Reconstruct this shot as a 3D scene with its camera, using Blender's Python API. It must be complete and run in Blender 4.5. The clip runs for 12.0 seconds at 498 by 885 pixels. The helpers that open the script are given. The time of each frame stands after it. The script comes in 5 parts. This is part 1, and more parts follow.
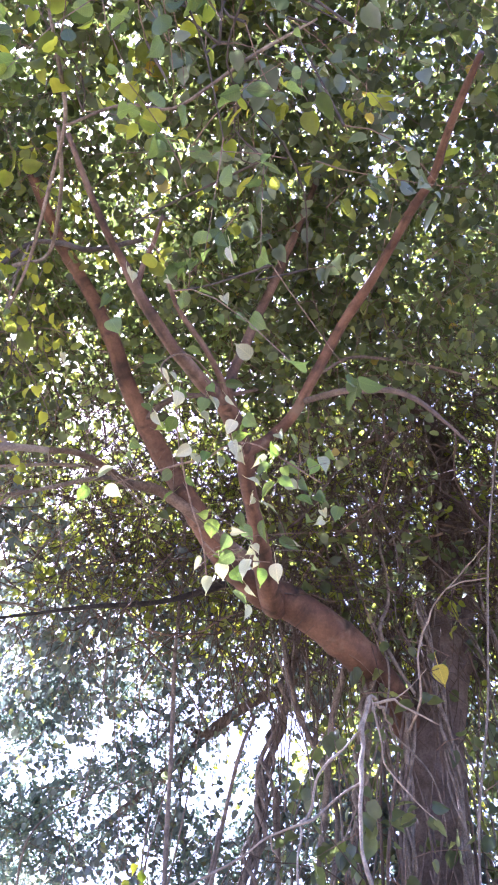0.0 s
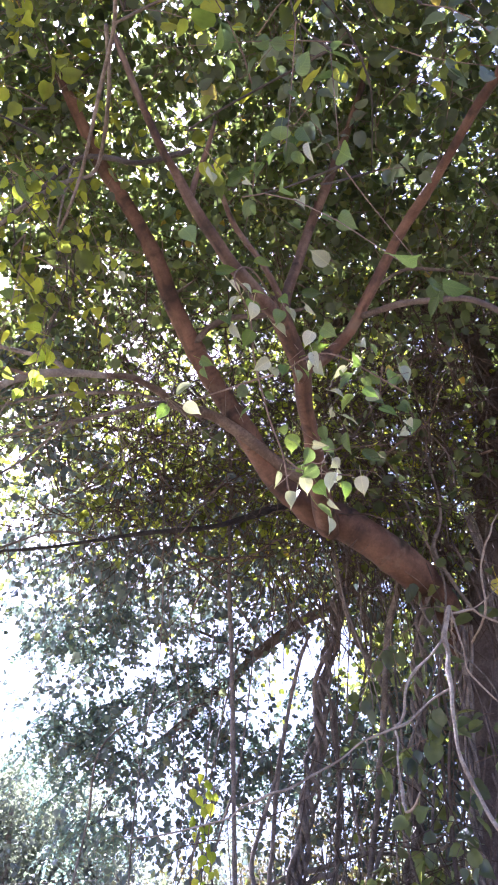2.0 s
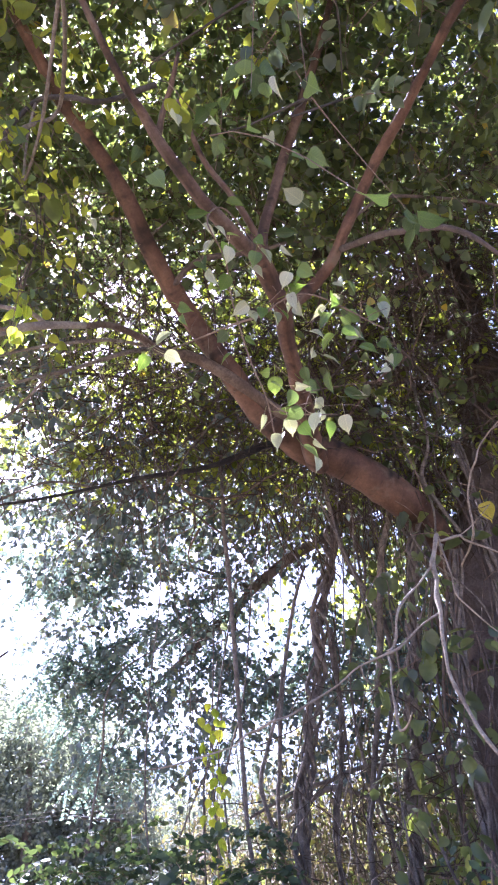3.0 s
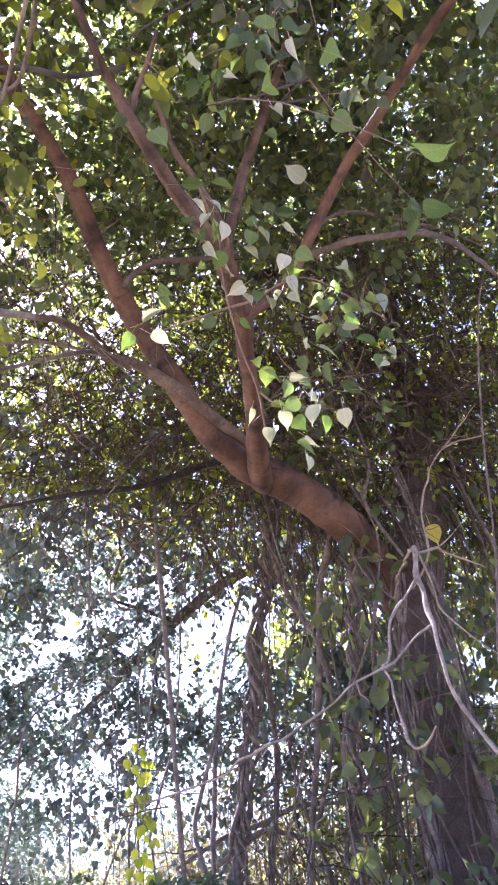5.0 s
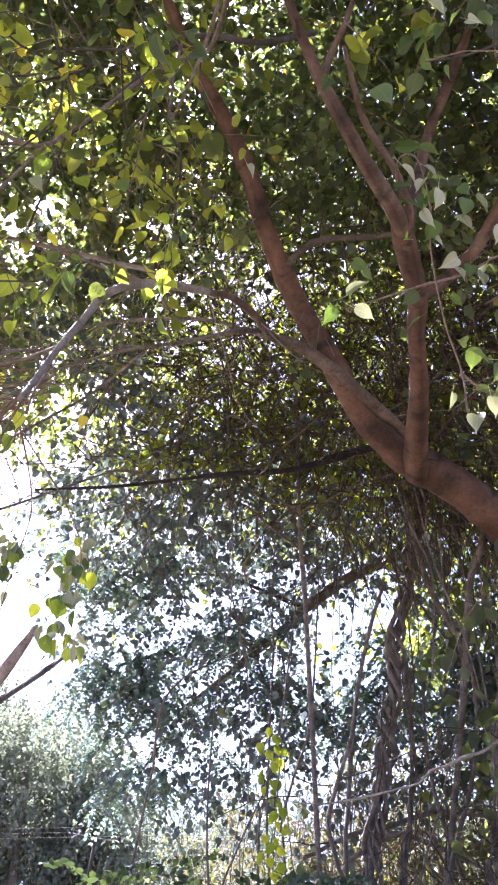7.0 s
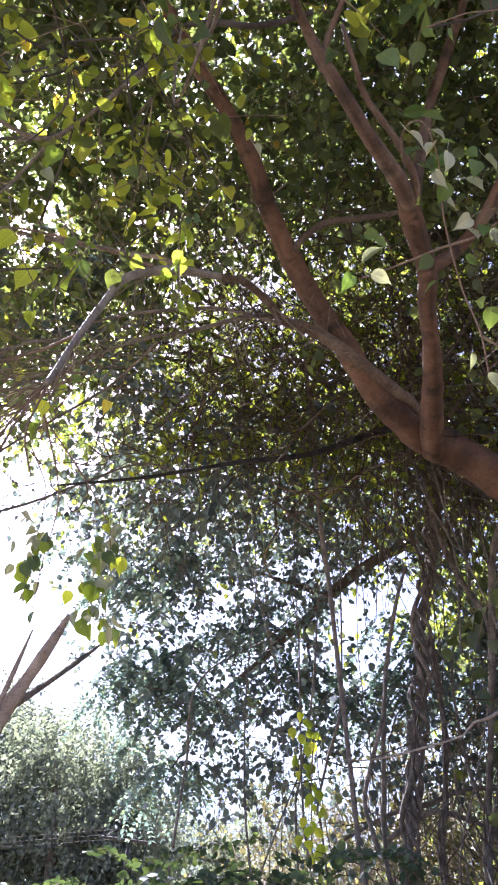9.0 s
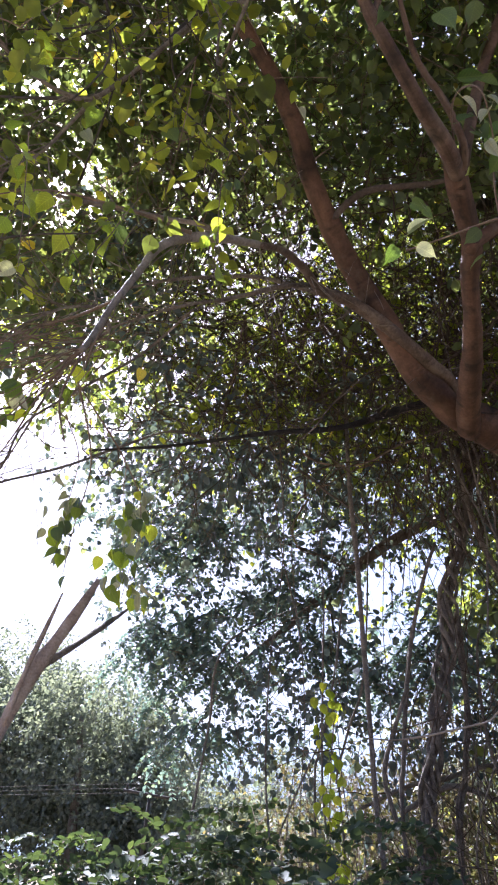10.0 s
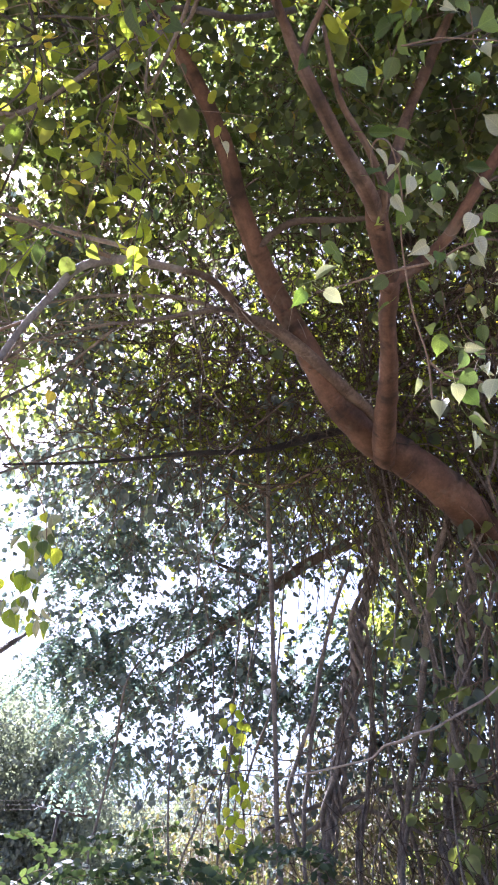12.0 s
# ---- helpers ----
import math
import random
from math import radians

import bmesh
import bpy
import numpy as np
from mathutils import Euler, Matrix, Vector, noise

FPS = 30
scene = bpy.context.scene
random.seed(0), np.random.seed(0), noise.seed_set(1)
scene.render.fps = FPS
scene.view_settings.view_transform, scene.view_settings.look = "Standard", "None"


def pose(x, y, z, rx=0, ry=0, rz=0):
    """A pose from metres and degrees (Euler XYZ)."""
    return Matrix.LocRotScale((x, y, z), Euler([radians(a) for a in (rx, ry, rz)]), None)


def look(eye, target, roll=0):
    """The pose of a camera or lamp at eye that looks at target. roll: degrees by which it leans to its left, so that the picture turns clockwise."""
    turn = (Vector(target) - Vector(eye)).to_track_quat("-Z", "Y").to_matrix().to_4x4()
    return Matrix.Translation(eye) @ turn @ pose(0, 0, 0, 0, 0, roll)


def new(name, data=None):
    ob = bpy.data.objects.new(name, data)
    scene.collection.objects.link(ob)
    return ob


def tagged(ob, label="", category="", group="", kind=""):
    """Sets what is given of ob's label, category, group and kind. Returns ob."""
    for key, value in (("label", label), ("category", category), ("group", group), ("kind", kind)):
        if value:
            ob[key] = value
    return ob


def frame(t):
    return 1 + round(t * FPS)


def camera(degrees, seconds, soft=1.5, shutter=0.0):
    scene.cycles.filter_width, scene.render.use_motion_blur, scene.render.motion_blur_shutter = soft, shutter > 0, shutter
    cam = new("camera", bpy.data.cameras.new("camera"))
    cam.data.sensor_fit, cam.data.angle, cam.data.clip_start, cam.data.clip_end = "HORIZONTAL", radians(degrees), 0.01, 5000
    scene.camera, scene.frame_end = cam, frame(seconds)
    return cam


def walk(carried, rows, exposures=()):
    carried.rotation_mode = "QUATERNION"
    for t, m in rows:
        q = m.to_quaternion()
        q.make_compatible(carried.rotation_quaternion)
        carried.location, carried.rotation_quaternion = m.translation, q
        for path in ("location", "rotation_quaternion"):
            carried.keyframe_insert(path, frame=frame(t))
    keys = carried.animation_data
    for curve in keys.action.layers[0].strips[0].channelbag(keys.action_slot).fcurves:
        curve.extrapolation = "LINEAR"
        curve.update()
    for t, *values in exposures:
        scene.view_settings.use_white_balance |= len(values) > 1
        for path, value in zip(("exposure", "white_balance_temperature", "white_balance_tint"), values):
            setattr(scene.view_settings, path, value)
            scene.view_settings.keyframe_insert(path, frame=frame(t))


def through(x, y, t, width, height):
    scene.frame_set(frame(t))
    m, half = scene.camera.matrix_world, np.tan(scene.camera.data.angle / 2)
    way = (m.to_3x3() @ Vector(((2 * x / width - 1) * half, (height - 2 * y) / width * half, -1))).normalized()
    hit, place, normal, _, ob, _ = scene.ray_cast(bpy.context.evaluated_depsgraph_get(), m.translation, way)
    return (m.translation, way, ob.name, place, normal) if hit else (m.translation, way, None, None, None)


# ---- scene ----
cam = camera(38.9, 12.0, soft=2.1)
PATH = [
    (0, (0.227, 0.036, 1.715), (0.137, 1.525, 3.048), -1.4),
    (0.5, (0.131, 0.073, 1.722), (-0.038, 1.62, 2.979), -1.7),
    (1, (0.048, 0.112, 1.718), (-0.182, 1.691, 2.924), -1.0),
    (1.5, (0.003, 0.134, 1.71), (-0.137, 1.72, 2.92), -2.3),
    (2, (0.003, 0.102, 1.709), (-0.155, 1.705, 2.893), -2.1),
    (2.5, (0.043, 0.066, 1.723), (-0.137, 1.768, 2.758), -3.7),
    (2.7, (0.046, 0.056, 1.724), (-0.124, 1.764, 2.751), -4.8),
    (4.3, (-0.176, 0.197, 1.716), (-0.294, 1.883, 2.786), -7.2),
    (4.5, (-0.181, 0.213, 1.725), (-0.245, 1.898, 2.801), -7.3),
    (5, (-0.305, 0.308, 1.737), (-0.154, 1.975, 2.832), -9.7),
    (5.5, (-0.476, 0.388, 1.758), (-0.301, 2.099, 2.778), -6.1),
    (6, (-0.538, 0.393, 1.775), (-0.567, 2.06, 2.88), -3.4),
    (6.5, (-0.56, 0.41, 1.801), (-0.744, 2.065, 2.907), -0.6),
    (7, (-0.556, 0.408, 1.808), (-0.728, 2.076, 2.898), -0.6),
    (7.2, (-0.546, 0.4, 1.809), (-0.683, 2.069, 2.903), -0.8),
    (8.8, (-0.61, 0.435, 1.703), (-0.764, 2.112, 2.782), -4.9),
    (9, (-0.616, 0.426, 1.718), (-0.81, 2.089, 2.811), -3.3),
    (9.5, (-0.658, 0.425, 1.737), (-0.987, 2.097, 2.783), 1.1),
    (10, (-0.631, 0.436, 1.749), (-0.917, 2.134, 2.766), 0.1),
    (10.5, (-0.605, 0.432, 1.753), (-0.837, 2.142, 2.764), -1.1),
    (11, (-0.576, 0.438, 1.773), (-0.717, 2.186, 2.736), -1.8),
    (11.5, (-0.555, 0.409, 1.775), (-0.672, 2.135, 2.778), -1.7),
    (12, (-0.534, 0.396, 1.803), (-0.634, 2.101, 2.843), -0.5),
]
EXPOSURES = [(0.0, 3.87, 5060, 38), (1.0, 3.42, 5110, 35), (2.5, 3.27, 5160, 35), (4.5, 3.33, 5210, 38), (5.5, 3.73, 5260, 40), (6.2, 3.32, 5260, 35), (7.2, 2.92, 5360, 32), (9.5, 2.49, 5400, 26), (10.0, 2.22, 5400, 25), (11.0, 2.41, 5510, 21), (11.5, 2.67, 5400, 27), (12.0, 2.97, 5300, 28)]
walk(cam, [(t, look(eye, target, roll)) for t, eye, target, roll in PATH], EXPOSURES)

# ---- light ----
SUN_EL, SUN_AZ = radians(52), radians(-38)   # azimuth from +y, negative to the left
world = bpy.data.worlds.new("world")
scene.world = world
world.use_nodes = True
wn, wl = world.node_tree.nodes, world.node_tree.links
sky = wn.new("ShaderNodeTexSky")
sky.sky_type, sky.sun_disc = "NISHITA", False
sky.sun_elevation, sky.sun_rotation = SUN_EL, SUN_AZ
sky.air_density, sky.dust_density, sky.ozone_density = 1.0, 4.0, 1.0
wn["Background"].inputs["Strength"].default_value = 0.055
wl.new(sky.outputs["Color"], wn["Background"].inputs["Color"])
sun = new("sun", bpy.data.lights.new("sun", "SUN"))
sun.data.energy, sun.data.angle, sun.data.color = 5.0, radians(0.6), (1.0, 0.95, 0.87)
sun_from = Vector((math.sin(SUN_AZ) * math.cos(SUN_EL), math.cos(SUN_AZ) * math.cos(SUN_EL), math.sin(SUN_EL)))
sun.matrix_world = look(sun_from * 60, (0, 0, 0))


# ---- materials ----
def material(name):
    m = bpy.data.materials.new(name)
    m.use_nodes = True
    return m, m.node_tree.nodes, m.node_tree.links, m.node_tree.nodes["Principled BSDF"]


def ramp(nodes, stops):
    r = nodes.new("ShaderNodeValToRGB")
    while len(r.color_ramp.elements) < len(stops):
        r.color_ramp.elements.new(0.5)
    for e, (p, c) in zip(r.color_ramp.elements, stops):
        e.position, e.color = p, (*c, 1)
    return r


def noise_tex(nodes, links, scale, detail=4.0, rough=0.6, stretch=None):
    co = nodes.new("ShaderNodeTexCoord")
    n = nodes.new("ShaderNodeTexNoise")
    n.inputs["Scale"].default_value, n.inputs["Detail"].default_value, n.inputs["Roughness"].default_value = scale, detail, rough
    if stretch:
        mp = nodes.new("ShaderNodeMapping")
        mp.inputs["Scale"].default_value = stretch
        links.new(co.outputs["Object"], mp.inputs["Vector"])
        links.new(mp.outputs["Vector"], n.inputs["Vector"])
    else:
        links.new(co.outputs["Object"], n.inputs["Vector"])
    return n


def bark(name, dark, mid, light, spots=None, rough=0.85, scale=9.0, bump=0.35, stretch=None, grain=0.55, fineness=9.0, rings=False):
    """Bark: blotches at a large scale, grain at a small one, pale lichen patches."""
    m, n, l, b = material(name)
    big, fine = noise_tex(n, l, scale, 5), noise_tex(n, l, scale * fineness, 6, 0.7, stretch)
    mix = n.new("ShaderNodeMath")
    mix.operation = "MULTIPLY_ADD"
    mix.inputs[1].default_value, mix.inputs[2].default_value = grain, 0.0
    l.new(fine.outputs["Fac"], mix.inputs[0])
    add = n.new("ShaderNodeMath")
    add.operation = "MULTIPLY_ADD"
    add.inputs[1].default_value = 1.15 - grain
    l.new(big.outputs["Fac"], add.inputs[0])
    l.new(mix.outputs[0], add.inputs[2])
    r = ramp(n, [(0.36, dark), (0.55, mid), (0.76, light)])
    l.new(add.outputs[0], r.inputs["Fac"])
    colour = r.outputs["Color"]
    if spots:
        patch = noise_tex(n, l, scale * 0.55, 8, 0.75)
        pr = ramp(n, [(0.55, (0, 0, 0)), (0.68, (1, 1, 1))])
        l.new(patch.outputs["Fac"], pr.inputs["Fac"])
        mx = n.new("ShaderNodeMix")
        mx.data_type = "RGBA"
        l.new(pr.outputs["Color"], mx.inputs["Factor"])
        l.new(colour, mx.inputs["A"])
        mx.inputs["B"].default_value = (*spots, 1)
        colour = mx.outputs["Result"]
    if rings:
        # dark scars round the limb and dark lengthwise stains
        uv = n.new("ShaderNodeUVMap")
        for stretch_uv, lo, hi, tone in (((1.3, 11.0, 1.0), 0.54, 0.7, 0.25), ((2.3, 1.7, 1.0), 0.46, 0.74, 0.42)):
            mp = n.new("ShaderNodeMapping")
            mp.inputs["Scale"].default_value = stretch_uv
            l.new(uv.outputs["UV"], mp.inputs["Vector"])
            rn = n.new("ShaderNodeTexNoise")
            rn.inputs["Scale"].default_value, rn.inputs["Detail"].default_value = 1.0, 5
            l.new(mp.outputs["Vector"], rn.inputs["Vector"])
            rr = ramp(n, [(lo, (1, 1, 1)), (hi, (tone, tone, tone))])
            l.new(rn.outputs["Fac"], rr.inputs["Fac"])
            mm = n.new("ShaderNodeMix")
            mm.data_type, mm.blend_type = "RGBA", "MULTIPLY"
            mm.inputs["Factor"].default_value = 1.0
            l.new(colour, mm.inputs["A"])
            l.new(rr.outputs["Color"], mm.inputs["B"])
            colour = mm.outputs["Result"]
    l.new(colour, b.inputs["Base Color"])
    b.inputs["Roughness"].default_value = rough
    bp = n.new("ShaderNodeBump")
    bp.inputs["Strength"].default_value, bp.inputs["Distance"].default_value = bump, 0.02
    l.new(add.outputs[0], bp.inputs["Height"])
    l.new(bp.outputs["Normal"], b.inputs["Normal"])
    return m


def foliage(name, stops, through=0.45, tint=(1.1, 1.1, 0.62), rough=0.42, veins=False, per_object=False, spec=0.5):
    """Leaf blade: colour varies from leaf to leaf, light passes through it."""
    m, n, l, b = material(name)
    if per_object:
        rnd = n.new("ShaderNodeObjectInfo").outputs["Random"]
    else:
        rnd = n.new("ShaderNodeNewGeometry").outputs["Random Per Island"]
    r = ramp(n, stops)
    l.new(rnd, r.inputs["Fac"])
    colour = r.outputs["Color"]
    blot = noise_tex(n, l, 38.0 if veins else 14.0, 4, 0.6)
    br = ramp(n, [(0.3, (0.78, 0.78, 0.78)), (0.7, (1.18, 1.15, 1.1))])
    l.new(blot.outputs["Fac"], br.inputs["Fac"])
    mul = n.new("ShaderNodeMix")
    mul.data_type, mul.blend_type = "RGBA", "MULTIPLY"
    mul.inputs["Factor"].default_value = 1.0
    l.new(colour, mul.inputs["A"])
    l.new(br.outputs["Color"], mul.inputs["B"])
    colour = mul.outputs["Result"]
    if veins:
        uv = n.new("ShaderNodeUVMap")
        sep = n.new("ShaderNodeSeparateXYZ")
        l.new(uv.outputs["UV"], sep.inputs["Vector"])
        side = n.new("ShaderNodeMath")
        side.operation = "ABSOLUTE"
        l.new(sep.outputs["X"], side.inputs[0])
        lift = n.new("ShaderNodeMath")       # side veins climb away from the midrib
        lift.operation = "MULTIPLY_ADD"
        lift.inputs[1].default_value = -0.75
        l.new(side.outputs[0], lift.inputs[0])
        l.new(sep.outputs["Y"], lift.inputs[2])
        wave = n.new("ShaderNodeMath")
        wave.operation = "MULTIPLY"
        wave.inputs[1].default_value = 8.0
        l.new(lift.outputs[0], wave.inputs[0])
        ping = n.new("ShaderNodeMath")
        ping.operation = "PINGPONG"
        ping.inputs[1].default_value = 0.5
        l.new(wave.outputs[0], ping.inputs[0])
        least = n.new("ShaderNodeMath")
        least.operation = "MINIMUM"
        mid = n.new("ShaderNodeMath")
        mid.operation = "MULTIPLY"
        mid.inputs[1].default_value = 4.0
        l.new(side.outputs[0], mid.inputs[0])
        l.new(mid.outputs[0], least.inputs[0])
        l.new(ping.outputs[0], least.inputs[1])
        vr = ramp(n, [(0.0, (1.6, 1.55, 1.35)), (0.09, (1, 1, 1))])
        l.new(least.outputs[0], vr.inputs["Fac"])
        mv = n.new("ShaderNodeMix")
        mv.data_type, mv.blend_type = "RGBA", "MULTIPLY"
        mv.inputs["Factor"].default_value = 0.7
        l.new(colour, mv.inputs["A"])
        l.new(vr.outputs["Color"], mv.inputs["B"])
        colour = mv.outputs["Result"]
    l.new(colour, b.inputs["Base Color"])
    b.inputs["Roughness"].default_value = rough
    b.inputs["Specular IOR Level"].default_value = spec
    tm = n.new("ShaderNodeMix")
    tm.data_type, tm.blend_type = "RGBA", "MULTIPLY"
    tm.inputs["Factor"].default_value = 1.0
    tm.inputs["B"].default_value = (*tint, 1)
    l.new(colour, tm.inputs["A"])
    gain = n.new("ShaderNodeMix")
    gain.data_type, gain.blend_type = "RGBA", "MULTIPLY"
    gain.inputs["Factor"].default_value = 1.0
    gain.inputs["B"].default_value = (4.2, 4.0, 2.6, 1)
    l.new(tm.outputs["Result"], gain.inputs["A"])
    t = n.new("ShaderNodeBsdfTranslucent")
    l.new(gain.outputs["Result"], t.inputs["Color"])
    mx = n.new("ShaderNodeMixShader")
    mx.inputs[0].default_value = through
    l.new(b.outputs[0], mx.inputs[1])
    l.new(t.outputs[0], mx.inputs[2])
    l.new(mx.outputs[0], n["Material Output"].inputs["Surface"])
    return m


BARK_RED = bark("bark_reddish", (0.026, 0.014, 0.01), (0.1, 0.049, 0.029), (0.21, 0.116, 0.072), spots=(0.16, 0.115, 0.082), rough=0.72, scale=4.2, bump=0.4, grain=0.3, fineness=14.0, rings=True)
BARK_GREY = bark("bark_grey", (0.05, 0.038, 0.031), (0.15, 0.117, 0.094), (0.33, 0.28, 0.235), spots=(0.3, 0.27, 0.235), scale=8.0, rough=0.7)
BARK_TRUNK = bark("bark_trunk", (0.038, 0.028, 0.023), (0.1, 0.074, 0.06), (0.19, 0.148, 0.122), scale=8.0, bump=0.6)
BARK_DARK = bark("bark_dark", (0.02, 0.016, 0.013), (0.055, 0.045, 0.036), (0.12, 0.1, 0.085), scale=10.0)
BARK_SIDE = bark("bark_side", (0.036, 0.024, 0.018), (0.11, 0.074, 0.053), (0.25, 0.19, 0.15), spots=(0.2, 0.16, 0.13), scale=6.0, rough=0.7)
BARK_PALE = bark("bark_pale", (0.08, 0.066, 0.056), (0.21, 0.178, 0.152), (0.38, 0.335, 0.29), scale=9.0, rough=0.65)
BARK_MID = bark("bark_brown", (0.03, 0.018, 0.013), (0.105, 0.06, 0.041), (0.23, 0.155, 0.112), spots=(0.19, 0.145, 0.112), rough=0.72, scale=5.0, bump=0.4, grain=0.3, fineness=14.0, rings=True)
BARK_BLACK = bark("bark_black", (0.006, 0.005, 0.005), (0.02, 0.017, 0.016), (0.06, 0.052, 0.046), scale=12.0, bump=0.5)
ROOT = bark("root_bark", (0.036, 0.029, 0.024), (0.13, 0.106, 0.087), (0.32, 0.272, 0.228), scale=14.0, bump=0.5)
TWIG = bark("twig_bark", (0.07, 0.046, 0.034), (0.17, 0.115, 0.083), (0.32, 0.24, 0.18), scale=20.0, bump=0.2)
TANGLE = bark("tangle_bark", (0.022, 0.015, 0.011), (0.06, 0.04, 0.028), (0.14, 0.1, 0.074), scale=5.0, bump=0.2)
DEAD = bark("dead_wood", (0.08, 0.06, 0.045), (0.24, 0.19, 0.14), (0.46, 0.39, 0.3), scale=16.0, bump=0.4)
STUMPW = bark("stump_wood", (0.12, 0.09, 0.075), (0.32, 0.25, 0.208), (0.5, 0.425, 0.37), scale=12.0, bump=0.7)
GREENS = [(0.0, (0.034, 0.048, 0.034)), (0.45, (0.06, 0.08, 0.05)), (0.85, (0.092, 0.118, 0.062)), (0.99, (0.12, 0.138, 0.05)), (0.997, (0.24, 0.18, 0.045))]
LEAF_NEAR = foliage("leaf_near", [(0.0, (0.035, 0.055, 0.03)), (0.6, (0.06, 0.09, 0.042)), (1.0, (0.1, 0.14, 0.05))], 0.42, rough=0.36, veins=True, per_object=True)
# glare of the sun on a blade, painted as a near-white leaf colour
LEAF_GLARE = foliage("leaf_glare", [(0.0, (0.2, 0.23, 0.17)), (1.0, (0.42, 0.43, 0.35))], 0.3, tint=(0.5, 0.5, 0.35), rough=0.3, veins=True, per_object=True, spec=0.8)
# the near leaf again, sun through the blade put into a yellow-green
LEAF_SUNLIT_LIME = foliage("leaf_sunlit_lime", [(0.0, (0.075, 0.118, 0.026)), (0.6, (0.13, 0.175, 0.032)), (1.0, (0.2, 0.24, 0.042))], 0.62, tint=(1.1, 1.03, 0.48), rough=0.4, veins=True, per_object=True)
LEAF_GREEN = foliage("leaf_green", [(0.0, (0.045, 0.075, 0.024)), (1.0, (0.075, 0.115, 0.034))], 0.45, tint=(0.95, 1.0, 0.5), rough=0.35, veins=True, per_object=True)
LEAF_YELLOW = foliage("leaf_yellow", [(0.0, (0.36, 0.34, 0.05)), (1.0, (0.44, 0.38, 0.06))], 0.45, tint=(0.55, 0.52, 0.25), veins=True, per_object=True)
# lit and unlit tones of one leaf mixed by chance, sunlight in the colour
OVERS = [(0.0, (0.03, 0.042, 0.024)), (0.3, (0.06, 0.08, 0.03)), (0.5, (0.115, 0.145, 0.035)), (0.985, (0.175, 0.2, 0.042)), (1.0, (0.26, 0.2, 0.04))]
# yellow-green ramp that carries sunlight in the leaf colour
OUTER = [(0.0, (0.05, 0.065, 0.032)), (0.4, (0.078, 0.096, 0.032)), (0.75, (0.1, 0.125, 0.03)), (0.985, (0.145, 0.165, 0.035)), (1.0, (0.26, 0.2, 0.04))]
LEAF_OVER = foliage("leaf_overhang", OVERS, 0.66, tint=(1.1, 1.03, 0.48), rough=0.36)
# the overhang leaf with crown shade put into a grey-green colour
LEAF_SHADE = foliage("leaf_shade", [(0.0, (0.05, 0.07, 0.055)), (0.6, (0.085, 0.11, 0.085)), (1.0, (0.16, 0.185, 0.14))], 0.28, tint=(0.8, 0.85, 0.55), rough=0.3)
LEAF_SUNLIT = foliage("leaf_sunlit", OUTER, 0.58, tint=(1.08, 1.08, 0.5), rough=0.4)
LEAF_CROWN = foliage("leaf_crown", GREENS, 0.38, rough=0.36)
# crown leaf with backlit shade and bluish glare put into its colour
LEAF_BACKLIT = foliage("leaf_backlit", [(0.0, (0.05, 0.068, 0.085)), (0.7, (0.075, 0.096, 0.112)), (0.93, (0.095, 0.115, 0.1)), (1.0, (0.15, 0.17, 0.07))], 0.28, tint=(0.76, 0.82, 0.84))
LEAF_SHRUB = foliage("leaf_shrub", [(0.0, (0.035, 0.05, 0.028)), (0.6, (0.065, 0.09, 0.042)), (1.0, (0.14, 0.15, 0.06))], 0.4)
LEAF_WEED = foliage("leaf_weed", [(0.0, (0.03, 0.05, 0.036)), (0.7, (0.05, 0.076, 0.05)), (1.0, (0.085, 0.12, 0.06))], 0.14, rough=0.6, spec=0.3)
# compound-leaf teal, lightened in its colour for the haze over it
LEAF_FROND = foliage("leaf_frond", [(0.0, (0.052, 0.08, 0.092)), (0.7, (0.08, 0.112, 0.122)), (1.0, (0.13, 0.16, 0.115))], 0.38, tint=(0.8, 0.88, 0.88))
# the haze of distance is painted into these pale leaf tones
LEAF_HAZED = foliage("leaf_hazed", [(0.0, (0.11, 0.128, 0.12)), (0.6, (0.145, 0.165, 0.148)), (1.0, (0.19, 0.205, 0.18))], 0.24, tint=(0.85, 0.9, 0.85), rough=0.75, spec=0.12)


# ---- geometry helpers ----
rng = np.random.default_rng(7)


def link_part(name, mesh, parent=None, label=""):
    ob = new(name, mesh)
    if parent is not None:
        ob.parent = parent
        ob.matrix_parent_inverse = Matrix.Translation(-parent.location)   # meshes hold world places
    if label:
        ob["label"] = label
    return ob


def tri_mesh(name, verts, faces, mat, smooth=False, uv=None):
    """A mesh from an (n, 3) array of places and an (m, k) array of corners, k = 3 or 4."""
    verts, faces = np.asarray(verts, np.float32), np.asarray(faces, np.int32)
    k = faces.shape[1]
    me = bpy.data.meshes.new(name)
    me.vertices.add(len(verts))
    me.vertices.foreach_set("co", verts.ravel())
    me.loops.add(faces.size)
    me.loops.foreach_set("vertex_index", faces.ravel())
    me.polygons.add(len(faces))
    me.polygons.foreach_set("loop_start", np.arange(0, faces.size, k, dtype=np.int32))
    me.polygons.foreach_set("loop_total", np.full(len(faces), k, np.int32))
    if smooth:
        me.polygons.foreach_set("use_smooth", np.ones(len(faces), bool))
    if uv is not None:
        layer = me.uv_layers.new(name="UVMap")
        layer.data.foreach_set("uv", np.asarray(uv, np.float32)[faces.ravel()].ravel())
    me.materials.append(mat)
    me.update(calc_edges=True)
    return me


